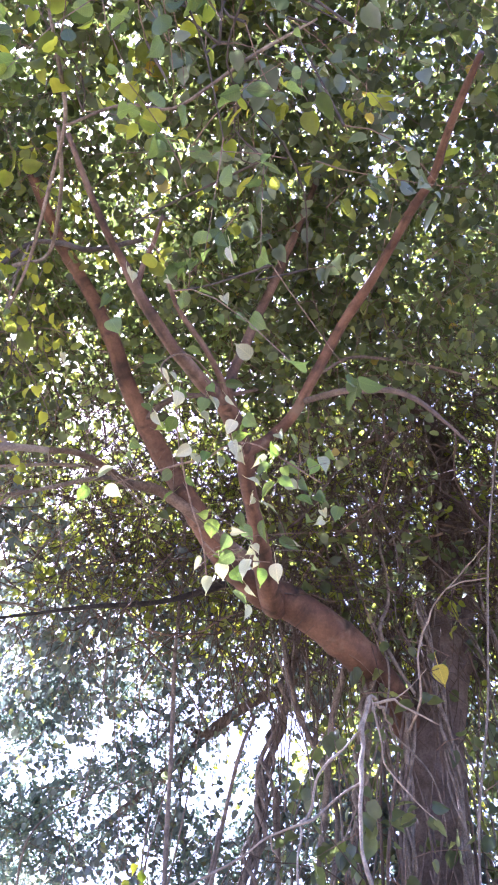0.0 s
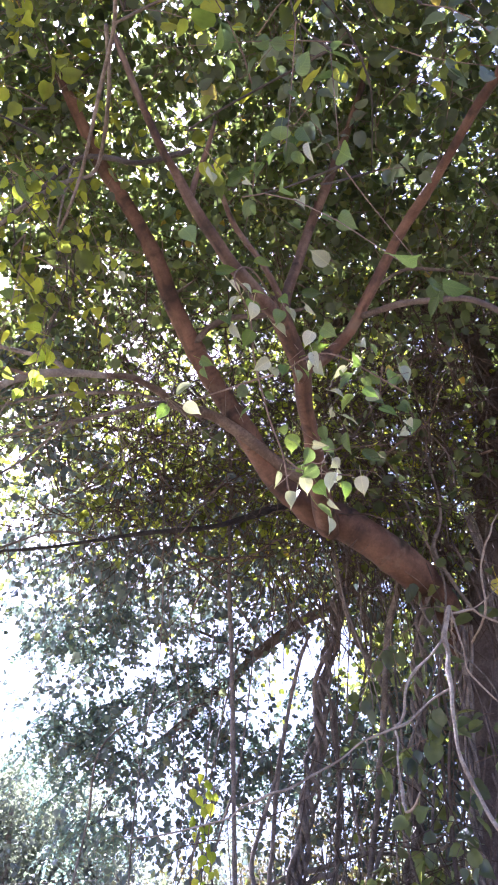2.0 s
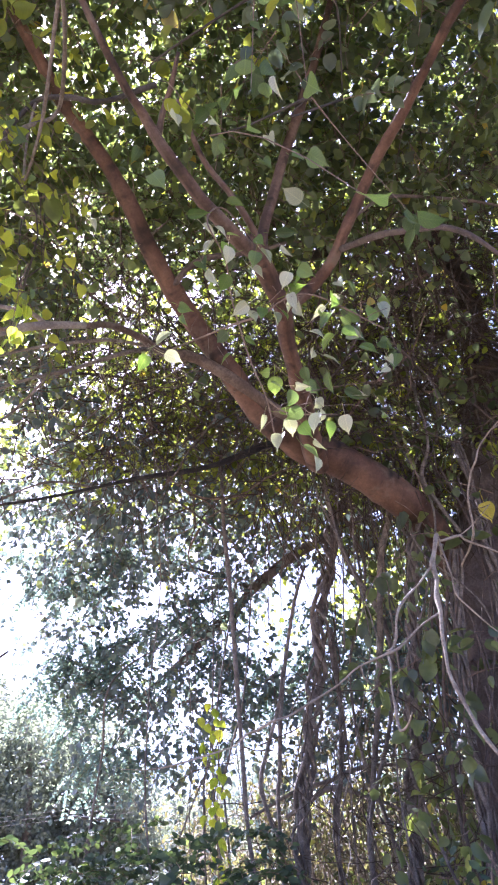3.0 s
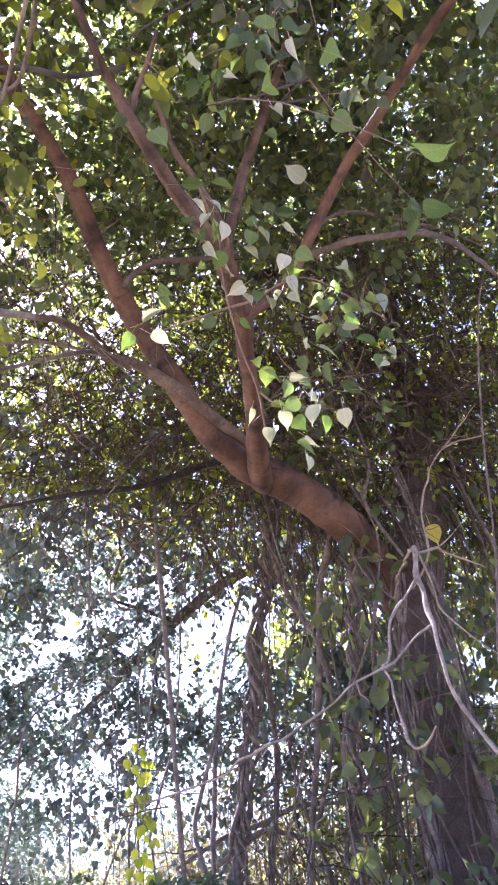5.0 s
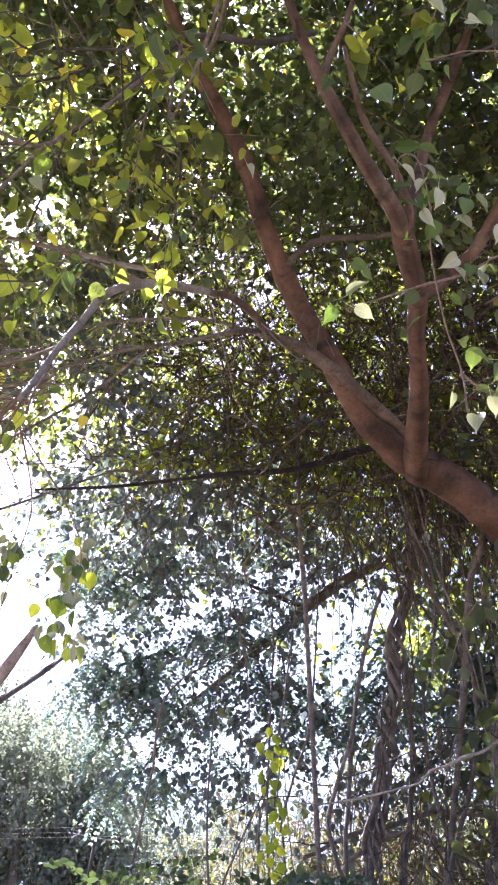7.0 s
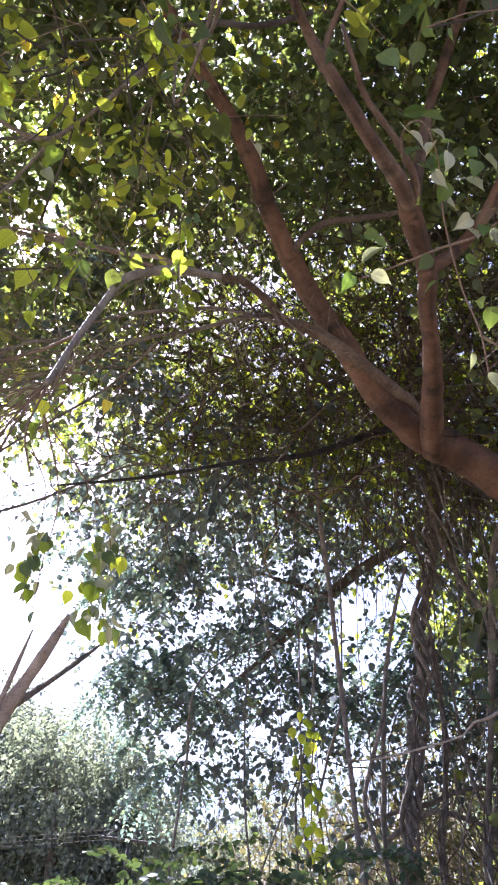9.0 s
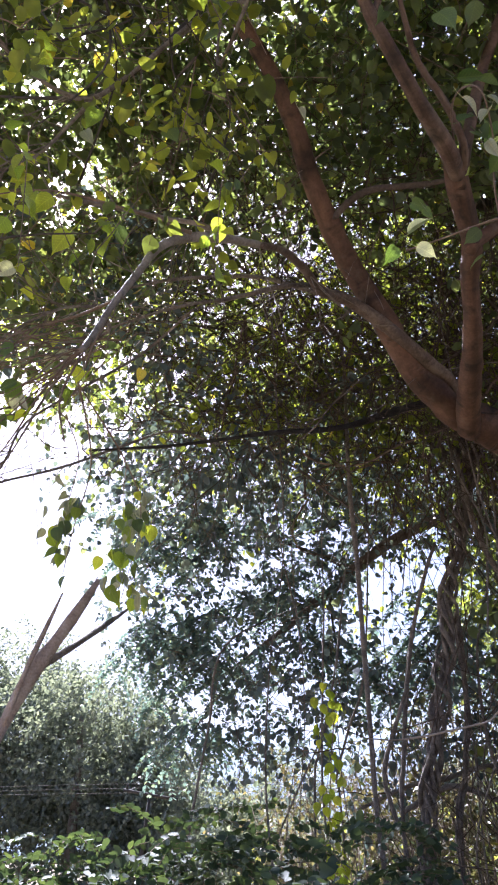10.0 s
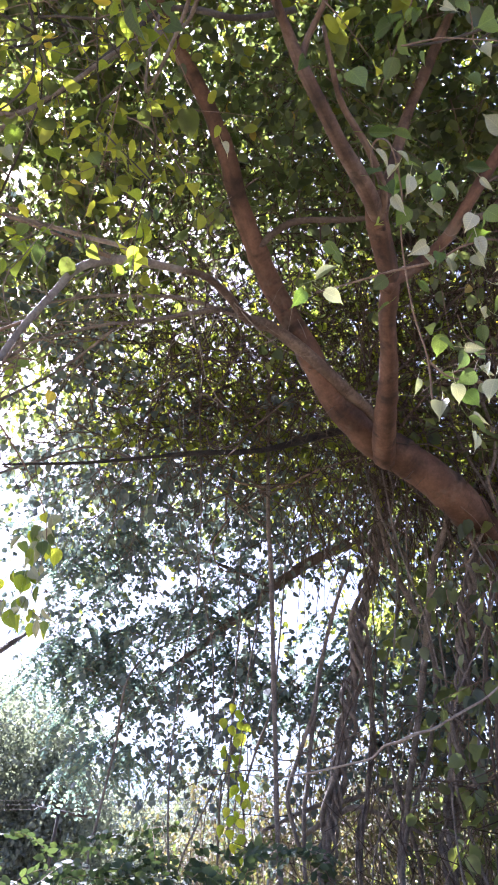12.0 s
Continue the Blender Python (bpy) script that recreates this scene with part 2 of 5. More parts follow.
def smooth_line(points, step):
    """Catmull-Rom through rows of any width, about one row every step metres."""
    p = np.array(points, float)
    p = np.vstack([2 * p[0] - p[1], p, 2 * p[-1] - p[-2]])
    out = []
    for a, b, c, d in zip(p[:-3], p[1:-2], p[2:-1], p[3:]):
        n = max(2, int(np.linalg.norm((c - b)[:3]) / step))
        for t in np.arange(n) / n:
            out.append(0.5 * (2 * b + (c - a) * t + (2 * a - 5 * b + 4 * c - d) * t * t + (3 * b - a - 3 * c + d) * t**3))
    out.append(p[-2])
    return np.array(out)


def tube(line, sides, rough=0.0, phase=0.0):
    """Places and quads of a round tube along rows of x, y, z, radius."""
    pts, rad = line[:, :3], np.maximum(line[:, 3], 0.0004)
    tang = np.gradient(pts, axis=0)
    tang /= np.linalg.norm(tang, axis=1, keepdims=True) + 1e-9
    ref = np.array([0.31, 0.92, 0.23]) if abs(tang[0] @ [0.31, 0.92, 0.23]) < 0.9 else np.array([1.0, 0, 0])
    verts = []
    u = ref - tang[0] * (ref @ tang[0])
    for i, t in enumerate(tang):
        u = u - t * (u @ t)
        u /= np.linalg.norm(u) + 1e-9
        v = np.cross(t, u)
        for s in range(sides):
            a = 2 * math.pi * s / sides
            r = rad[i]
            if rough:
                q = pts[i] + 0.5 * rad[i] * (math.cos(a) * u + math.sin(a) * v)
                r *= 1 + rough * (noise.noise(Vector(q * 3.1) + Vector((phase, 0, 0))) + 0.6 * noise.noise(Vector(q * 9.0)))
            verts.append(pts[i] + r * (math.cos(a) * u + math.sin(a) * v))
    n = len(pts)
    ring = np.arange(sides)
    quads = np.concatenate([np.stack([i * sides + ring, i * sides + (ring + 1) % sides, (i + 1) * sides + (ring + 1) % sides, (i + 1) * sides + ring], 1) for i in range(n - 1)])
    return np.array(verts), quads


def closed(verts, quads, sides):
    """The ends of a tube, closed with a point each."""
    n = len(verts)
    v = np.vstack([verts, verts[:sides].mean(0), verts[-sides:].mean(0)])
    r = np.arange(sides)
    last = n - sides
    caps = np.concatenate([np.stack([(r + 1) % sides, r, np.full(sides, n), np.full(sides, n)], 1)[:, [0, 1, 2]], np.stack([last + r, last + (r + 1) % sides, np.full(sides, n + 1)], 1)])
    tris = np.concatenate([quads[:, [0, 1, 2]], quads[:, [0, 2, 3]], caps])
    return v, tris


def limb(name, rows, mat, parent, sides=16, step=0.05, rough=0.12, label=""):
    line = smooth_line(rows, step)
    if mat is BARK_RED or mat is BARK_GREY:
        # swollen rings and knots where twigs once grew
        run = np.concatenate([[0], np.cumsum(np.linalg.norm(np.diff(line[:, :3], axis=0), axis=1))])
        for s0 in np.arange(0.2, run[-1], 0.27):
            s0 += 0.11 * math.sin(37 * s0 + len(rows))
            line[:, 3] *= 1 + 0.085 * np.exp(-((run - s0) / 0.028) ** 2)
    v, q = tube(line, sides, rough, phase=len(rows) * 1.7)
    v, t = closed(v, q, sides)
    run = np.concatenate([[0], np.cumsum(np.linalg.norm(np.diff(line[:, :3], axis=0), axis=1))])
    around = 0.5 + 0.5 * np.cos(2 * math.pi * np.arange(sides) / sides)
    uv = np.stack([np.tile(around, len(line)), np.repeat(run + 3.7 * len(rows), sides)], 1)
    uv = np.vstack([uv, uv[0], uv[-1]])
    return link_part(name, tri_mesh(name, v, t, mat, smooth=True, uv=uv), parent, label)


def joined_tubes(name, lines, sides, mat, parent, kind="stuff", label=""):
    vs, qs, base = [], [], 0
    for line in lines:
        v, q = tube(line, sides)
        vs.append(v)
        qs.append(q + base)
        base += len(v)
    ob = link_part(name, tri_mesh(name, np.vstack(vs), np.vstack(qs), mat, smooth=True), parent, label)
    ob["kind"] = kind
    return ob


HEART = (np.array([(0, 0.02, 0), (0, 0.4, -0.02), (0, 0.75, -0.05), (0, 1.06, -0.14),
                   (-0.2, -0.03, 0.04), (-0.38, 0.14, 0.1), (-0.43, 0.38, 0.12), (-0.35, 0.65, 0.07), (-0.16, 0.88, -0.02),
                   (0.2, -0.03, 0.04), (0.38, 0.14, 0.1), (0.43, 0.38, 0.12), (0.35, 0.65, 0.07), (0.16, 0.88, -0.02)]),
         np.array([(0, 1, 4), (4, 1, 5), (5, 1, 6), (6, 1, 7), (1, 2, 7), (7, 2, 8), (8, 2, 3), (0, 9, 1), (9, 10, 1), (10, 11, 1), (11, 12, 1), (1, 12, 2), (12, 13, 2), (13, 3, 2)]))
ROUND = (np.array([(0, 0, 0), (-0.34, 0.1, 0.07), (-0.42, 0.4, 0.08), (-0.27, 0.78, 0.0), (0, 1.03, -0.1), (0.27, 0.78, 0.0), (0.42, 0.4, 0.08), (0.34, 0.1, 0.07)]),
         np.array([(0, 2, 1), (0, 4, 2), (2, 4, 3), (0, 7, 6), (0, 6, 4), (6, 5, 4)]))
OVAL = (np.array([(0, 0, 0), (-0.3, 0.25, 0.06), (-0.27, 0.68, 0.03), (0, 1.0, -0.08), (0.27, 0.68, 0.03), (0.3, 0.25, 0.06)]),
        np.array([(0, 3, 1), (1, 3, 2), (0, 5, 3), (5, 4, 3)]))


def unit(a):
    return a / (np.linalg.norm(a, axis=-1, keepdims=True) + 1e-9)


FLECKS = (((-0.42, 1.93, 3.26), 0.14), ((0.02, 2.2, 3.02), 0.17), ((0.12, 2.0, 3.4), 0.14), ((0.05, 3.5, 4.15), 0.1), ((0.5, 4.55, 4.1), 0.14), ((-0.6, 3.4, 4.85), 0.09), ((0.75, 2.3, 4.85), 0.1), ((0.5, 2.7, 2.4), 0.2), ((-1.25, 2.3, 3.85), 0.16), ((-1.38, 2.18, 3.4), 0.15), ((0.1, 7.2, 2.2), 0.75), ((-0.9, 7.6, 2.0), 0.65), ((0.9, 7.4, 2.4), 0.6), ((-0.5, 5.4, 2.2), 0.2), ((0.5, 5.6, 4.2), 0.2), ((0.4, 5.3, 5.2), 0.34), ((1.0, 5.2, 4.7), 0.3), ((-0.1, 5.4, 4.9), 0.3), ((0.9, 4.8, 5.8), 0.3))


def sun_ways(at):
    """The crown has gaps where flecks of sun come through to the limbs and the near leaves."""
    ray, keep = np.array(sun_from), np.ones(len(at), bool)
    for spot, wide in FLECKS:
        off = at - np.array(spot)
        along = off @ ray
        keep &= (along < 0.25 + 3.5 * wide) | (np.linalg.norm(off - along[:, None] * ray, axis=1) > wide)
    return keep


def leaf_cloud(name, at, axis, face, size, shape, mat, parent, label="", kind="stuff"):
    """Many leaves in one mesh: base, direction of the tip, normal and length of each."""
    keep = sun_ways(at)
    at, axis, face, size = at[keep], unit(axis)[keep], face[keep], size[keep]
    side = unit(np.cross(axis, face))
    face = np.cross(side, axis)
    tv, tf = shape
    curl = rng.uniform(0.4, 1.7, (len(at), 1, 1))
    v = at[:, None] + size[:, None, None] * (tv[None, :, :1] * side[:, None] + tv[None, :, 1:2] * axis[:, None] + curl * tv[None, :, 2:] * face[:, None])
    f = tf[None] + (np.arange(len(at)) * len(tv))[:, None, None]
    ob = link_part(name, tri_mesh(name, v.reshape(-1, 3), f.reshape(-1, 3), mat), parent, label)
    ob["kind"] = kind
    return ob


def sprays(starts, heads, length, count, gap, droop=0.7, sag=0.35, twig=0.004):
    """Leafy twigs: each bends from its head towards the ground and carries leaves on stalks. Gives leaf rows and twig lines."""
    at, axis, face, lines = [], [], [], []
    for s, h in zip(starts, heads):
        n = 5
        L = length * rng.uniform(0.6, 1.3)
        h = h / (np.linalg.norm(h) + 1e-9)
        bend = rng.normal(0, 0.25, 3)
        t = np.linspace(0, 1, n)[:, None]
        line = s + L * (t * h + t * t * (bend - [0, 0, sag]))
        lines.append(np.hstack([line, np.linspace(twig, twig * 0.35, n)[:, None]]))
        k = max(3, int(count * rng.uniform(0.6, 1.4)))
        tt = rng.uniform(0.12, 1.0, k)
        p = s + L * (tt[:, None] * h + tt[:, None] ** 2 * (bend - [0, 0, sag]))
        out = unit(rng.normal(0, 1, (k, 3)))
        p = p + out * gap * rng.uniform(0.4, 1.2, (k, 1)) - np.array([0, 0, gap * 0.5])
        at.append(p)
        axis.append(out * 0.75 + h * 0.3 + rng.normal(0, 0.3, (k, 3)) - np.array([0, 0, droop]))
        face.append(rng.normal(0, 1, (k, 3)) + np.array([0, 0, 0.8]))
    return np.vstack(at), np.vstack(axis), np.vstack(face), lines


def thing(name, at, label, category, group="", kind=""):
    ob = new(name)
    ob.location = at
    return tagged(ob, label, category, group, kind)


def polar(centre, az, el, r):
    """Places at azimuth (from +y, to the right) and elevation in degrees, and distance from a centre."""
    az, el = np.radians(az), np.radians(el)
    return np.asarray(centre) + np.stack([np.sin(az) * np.cos(el), np.cos(az) * np.cos(el), np.sin(el)], -1) * np.asarray(r)[..., None]


# ---- ground and distance ----
def ground_height(x, y):
    return 0.12 * noise.noise(Vector((x * 0.15, y * 0.15, 0))) + 0.03 * noise.noise(Vector((x * 0.9, y * 0.9, 3))) - 0.004 * max(0.0, math.hypot(x, y) - 15)


m_ground, gn, gl, gb = material("leaf_litter_soil")
g1, g2 = noise_tex(gn, gl, 0.8, 6), noise_tex(gn, gl, 25, 6, 0.7)
gmix = gn.new("ShaderNodeMath")
gmix.operation = "MULTIPLY_ADD"
gmix.inputs[1].default_value = 0.5
gl.new(g1.outputs["Fac"], gmix.inputs[0])
gs = gn.new("ShaderNodeMath")
gs.operation = "MULTIPLY"
gs.inputs[1].default_value = 0.5
gl.new(g2.outputs["Fac"], gs.inputs[0])
gl.new(gs.outputs[0], gmix.inputs[2])
gr = ramp(gn, [(0.3, (0.07, 0.055, 0.035)), (0.5, (0.16, 0.12, 0.075)), (0.62, (0.13, 0.14, 0.05)), (0.75, (0.25, 0.2, 0.12))])
gl.new(gmix.outputs[0], gr.inputs["Fac"])
gl.new(gr.outputs["Color"], gb.inputs["Base Color"])
gb.inputs["Roughness"].default_value = 0.95
edges = np.concatenate([-np.geomspace(2500, 6, 16), np.linspace(-5, 14, 40), np.geomspace(15, 2500, 18)])
gx = np.concatenate([-np.geomspace(2500, 9, 16), np.linspace(-8, 8, 33), np.geomspace(9, 2500, 16)])
gv = np.array([(x, y, ground_height(x, y) if max(abs(x), abs(y)) < 60 else -0.2) for y in edges for x in gx])
nx = len(gx)
ii, jj = np.meshgrid(np.arange(len(edges) - 1), np.arange(nx - 1), indexing="ij")
a = (ii * nx + jj).ravel()
ground = link_part("ground", tri_mesh("ground", gv, np.stack([a, a + 1, a + nx + 1, a + nx], 1), m_ground, smooth=True))
tagged(ground, "bare earth with dry leaf litter and patchy grass", "ground", kind="structure")

m_hill, hn, hl, hb = material("hazy_hill")
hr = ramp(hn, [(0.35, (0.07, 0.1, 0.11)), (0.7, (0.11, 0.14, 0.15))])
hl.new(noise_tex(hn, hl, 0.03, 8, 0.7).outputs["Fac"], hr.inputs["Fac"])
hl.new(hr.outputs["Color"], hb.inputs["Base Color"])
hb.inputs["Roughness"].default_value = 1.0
hb.inputs["Emission Color"].default_value = (0.66, 0.76, 1.0, 1)      # added glow that stands for light scattered by the air in front of it
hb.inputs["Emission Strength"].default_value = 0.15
hx = np.linspace(-600, 600, 80)
hv = []
for k, (dy, f) in enumerate(((0, 0.0), (60, 0.55), (140, 0.9), (220, 1.0), (400, 0.4))):
    for x in hx:
        top = 98 + 26 * noise.noise(Vector((x * 0.006, 4.2, 0))) + 10 * noise.noise(Vector((x * 0.03, 1.2, 0))) - 0.00008 * (x + 60) ** 2
        hv.append((x, 420 + dy, -1 + max(top, 12) * f + 3 * noise.noise(Vector((x * 0.05, dy * 0.05, 7)))))
ii, jj = np.meshgrid(np.arange(4), np.arange(79), indexing="ij")
a = (ii * 80 + jj).ravel()
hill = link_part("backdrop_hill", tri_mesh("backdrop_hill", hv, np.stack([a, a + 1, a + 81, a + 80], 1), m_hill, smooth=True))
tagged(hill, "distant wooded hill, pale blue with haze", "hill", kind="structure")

# ---- the fig tree ----
TREE_AT = (0.98, 5.15, 0.0)
tree = thing("fig_tree", TREE_AT, "large fig tree with reddish limbs and hanging aerial roots", "tree")
limb("trunk", [(0.92, 5.3, -0.1, 0.36), (0.93, 5.3, 0.3, 0.3), (0.96, 5.3, 1.0, 0.24), (1.02, 5.3, 1.9, 0.21), (1.1, 5.35, 2.8, 0.2), (1.22, 5.4, 3.5, 0.2), (1.5, 5.45, 4.4, 0.2), (1.75, 5.6, 5.4, 0.16), (1.9, 5.8, 6.4, 0.11), (2.0, 5.9, 7.2, 0.06)], BARK_TRUNK, tree, 22, 0.06, 0.22, "dark trunk wrapped in old roots")
MAIN = [(1.16, 5.5, 3.05, 0.15), (1.03, 5.38, 3.55, 0.132), (0.93, 5.15, 3.71, 0.141), (0.78, 4.93, 3.84, 0.154), (0.64, 4.76, 3.92, 0.158), (0.48, 4.63, 4.02, 0.16), (0.29, 4.54, 4.14, 0.155), (0.13, 4.44, 4.2, 0.143), (0.03, 4.36, 4.17, 0.1)]
LEFT = [(0.13, 4.4, 4.12, 0.11), (0.03, 4.3, 4.13, 0.118), (-0.06, 4.18, 4.18, 0.119), (-0.2, 4.02, 4.27, 0.114), (-0.31, 3.86, 4.39, 0.102), (-0.41, 3.71, 4.55, 0.095), (-0.53, 3.56, 4.72, 0.091), (-0.62, 3.4, 4.85, 0.083), (-0.69, 3.22, 4.95, 0.078), (-0.75, 3.04, 5.06, 0.074), (-0.78, 2.89, 5.15, 0.069), (-0.85, 2.73, 5.29, 0.065), (-0.92, 2.61, 5.4, 0.062), (-1.0, 2.5, 5.51, 0.058), (-1.06, 2.4, 5.59, 0.055), (-1.1, 2.32, 5.67, 0.051), (-1.17, 2.16, 5.82, 0.044), (-1.25, 2.0, 5.98, 0.036)]
STEM = [(0.13, 4.45, 4.08, 0.07), (0.09, 4.3, 4.08, 0.104), (0.07, 3.95, 4.1, 0.087), (0.06, 3.64, 4.13, 0.076), (0.04, 3.39, 4.17, 0.066), (0.02, 3.2, 4.24, 0.061), (0.02, 3.01, 4.3, 0.062), (-0.02, 2.86, 4.38, 0.068), (-0.06, 2.71, 4.41, 0.069), (-0.08, 2.58, 4.41, 0.059)]
MID = [(-0.06, 2.68, 4.4, 0.06), (-0.13, 2.46, 4.28, 0.058), (-0.19, 2.35, 4.3, 0.054), (-0.26, 2.23, 4.32, 0.048), (-0.32, 2.13, 4.38, 0.045), (-0.37, 2.05, 4.43, 0.042), (-0.42, 1.98, 4.51, 0.04), (-0.45, 1.93, 4.57, 0.037), (-0.48, 1.86, 4.6, 0.032), (-0.5, 1.81, 4.61, 0.03), (-0.56, 1.62, 4.7, 0.026), (-0.63, 1.4, 4.85, 0.02)]
UP = [(-0.05, 2.74, 4.38, 0.055), (-0.02, 2.61, 4.48, 0.047), (0.07, 2.63, 4.8, 0.047), (0.14, 2.64, 5.04, 0.048), (0.21, 2.62, 5.22, 0.047), (0.28, 2.57, 5.36, 0.047), (0.34, 2.51, 5.48, 0.044), (0.4, 2.47, 5.6, 0.041), (0.5, 2.4, 5.85, 0.034), (0.62, 2.3, 6.15, 0.024)]
REDB = [(0.0, 3.02, 4.24, 0.05), (0.04, 3.0, 4.3, 0.066), (0.17, 3.01, 4.4, 0.064), (0.31, 2.91, 4.48, 0.06), (0.41, 2.78, 4.58, 0.057), (0.5, 2.69, 4.69, 0.057), (0.62, 2.53, 4.8, 0.053), (0.74, 2.36, 4.85, 0.052), (0.85, 2.12, 4.85, 0.046), (0.93, 1.9, 4.82, 0.044), (1.0, 1.7, 4.76, 0.041), (1.02, 1.51, 4.71, 0.037), (1.04, 1.32, 4.64, 0.032), (1.07, 1.1, 4.55, 0.026)]
MID_FORK = [(-0.42, 2.02, 4.5, 0.03), (-0.38, 1.96, 4.62, 0.024), (-0.32, 1.88, 4.68, 0.02), (-0.26, 1.78, 4.76, 0.015)]
MID_TWIN = [(-0.05, 2.6, 4.34, 0.036), (-0.06, 2.48, 4.36, 0.032), (-0.13, 2.35, 4.46, 0.029), (-0.23, 2.23, 4.57, 0.026), (-0.27, 2.12, 4.63, 0.023), (-0.31, 1.98, 4.74, 0.016)]
for rows, f, red in ((MAIN, 0.78, "thick smooth reddish-brown limb"), (LEFT, 0.73, "reddish limb with dark knots"), (STEM, 0.74, "upright reddish stem")):
    limb("limb", [(x, y, z, r * f) for x, y, z, r in rows], BARK_RED, tree, 22, 0.03, 0.1, red)
for rows, f in ((MID, 0.62), (UP, 0.6), (REDB, 0.5), (MID_FORK, 0.6), (MID_TWIN, 0.55)):
    limb("branch", [(x, y, z, r * f) for x, y, z, r in rows], BARK_RED if rows is REDB else BARK_MID, tree, 16, 0.04, 0.1)
SIDE = []
SIDE.append([(0.05, 4.24, 4.2, 0.05), (0.0, 4.1, 4.26, 0.06), (-0.13, 3.94, 4.29, 0.07), (-0.29, 3.79, 4.38, 0.076), (-0.44, 3.68, 4.47, 0.076), (-0.6, 3.54, 4.51, 0.066), (-0.72, 3.35, 4.41, 0.052), (-0.79, 3.09, 4.33, 0.04), (-0.88, 2.85, 4.24, 0.035), (-0.97, 2.68, 4.12, 0.031), (-1.09, 2.53, 4.02, 0.027), (-1.2, 2.39, 3.9, 0.023), (-1.29, 2.29, 3.76, 0.02), (-1.34, 2.23, 3.58, 0.019), (-1.39, 2.17, 3.39, 0.016), (-1.42, 2.11, 3.21, 0.013), (-1.41, 2.02, 3.07, 0.01)])
SIDE.append([(-0.63, 3.54, 4.49, 0.035), (-0.75, 3.34, 4.44, 0.028), (-0.89, 3.2, 4.34, 0.024), (-1.02, 3.1, 4.23, 0.022), (-1.18, 3.02, 4.13, 0.02), (-1.34, 2.94, 4.05, 0.016), (-1.51, 2.88, 3.96, 0.013), (-1.75, 2.85, 3.86, 0.008)])
SIDE.append([(-0.75, 3.62, 4.64, 0.018), (-0.86, 3.57, 4.66, 0.015), (-1.08, 3.42, 4.64, 0.015), (-1.34, 3.29, 4.56, 0.013), (-1.59, 3.17, 4.45, 0.011), (-1.82, 3.07, 4.31, 0.006)])
SIDE.append([(-1.09, 2.53, 4.01, 0.022), (-1.19, 2.53, 4.12, 0.02), (-1.33, 2.55, 4.2, 0.019), (-1.46, 2.54, 4.25, 0.019), (-1.61, 2.49, 4.27, 0.018), (-1.75, 2.42, 4.26, 0.015), (-1.88, 2.35, 4.26, 0.013), (-2.05, 2.28, 4.22, 0.006)])
SIDE.append([(-0.68, 3.24, 4.93, 0.025), (-0.64, 3.28, 4.88, 0.033), (-0.54, 3.23, 4.94, 0.035), (-0.42, 3.18, 4.96, 0.035), (-0.27, 3.17, 4.95, 0.031), (-0.09, 3.17, 4.94, 0.028), (0.1, 3.2, 5.0, 0.018)])
SIDE.append([(0.38, 2.83, 4.5, 0.03), (0.47, 2.67, 4.37, 0.029), (0.55, 2.53, 4.25, 0.027), (0.66, 2.42, 4.13, 0.026), (0.75, 2.33, 4.03, 0.022), (0.84, 2.29, 3.92, 0.019), (0.93, 2.3, 3.8, 0.014), (1.03, 2.34, 3.68, 0.008)])
SIDE.append([(0.5, 2.95, 4.85, 0.014), (0.71, 2.97, 4.99, 0.015), (1.09, 3.17, 5.12, 0.016), (1.43, 3.32, 5.15, 0.013), (1.74, 3.43, 5.05, 0.008)])
SIDE.append([(-0.62, 1.3, 4.7, 0.012), (-0.7, 1.6, 4.75, 0.012), (-0.86, 1.94, 4.76, 0.012), (-1.0, 1.92, 4.65, 0.012), (-1.13, 1.91, 4.52, 0.012), (-1.26, 1.92, 4.38, 0.012), (-1.37, 1.93, 4.28, 0.013), (-1.49, 1.93, 4.19, 0.013), (-1.61, 1.86, 4.19, 0.01), (-1.7, 1.75, 4.21, 0.008), (-1.79, 1.61, 4.25, 0.004)])
SIDE.append([(-1.47, 1.93, 4.2, 0.01), (-1.58, 1.96, 4.08, 0.009), (-1.68, 1.97, 3.96, 0.007), (-1.85, 1.96, 3.88, 0.005), (-1.98, 1.94, 3.82, 0.003)])
SIDE.append([(-0.98, 1.95, 4.88, 0.008), (-1.01, 1.97, 4.62, 0.008), (-1.01, 1.99, 4.38, 0.008), (-0.85, 1.78, 4.46, 0.01), (-0.68, 1.47, 4.58, 0.01), (-0.56, 1.24, 4.61, 0.011), (-0.52, 1.01, 4.59, 0.01), (-0.52, 0.85, 4.64, 0.006)])
SIDE.append([(-0.57, 1.26, 4.6, 0.008), (-0.33, 1.22, 4.66, 0.008), (-0.13, 1.26, 4.68, 0.008), (0.05, 1.19, 4.72, 0.009), (0.22, 1.08, 4.67, 0.009), (0.47, 0.98, 4.69, 0.005)])
SIDE.append([(-1.45, 3.39, 4.42, 0.012), (-1.78, 3.56, 4.29, 0.01), (-1.84, 2.98, 3.65, 0.008), (-2.01, 2.82, 3.37, 0.007), (-2.06, 2.79, 3.16, 0.007), (-2.14, 2.72, 2.98, 0.006), (-2.23, 2.71, 2.88, 0.003)])
SIDE.append([(-1.56, 4.65, 4.28, 0.012), (-1.76, 4.19, 4.13, 0.009), (-1.99, 3.82, 3.81, 0.01), (-2.12, 3.45, 3.5, 0.009), (-2.25, 3.14, 3.27, 0.008), (-2.4, 2.99, 3.13, 0.005)])
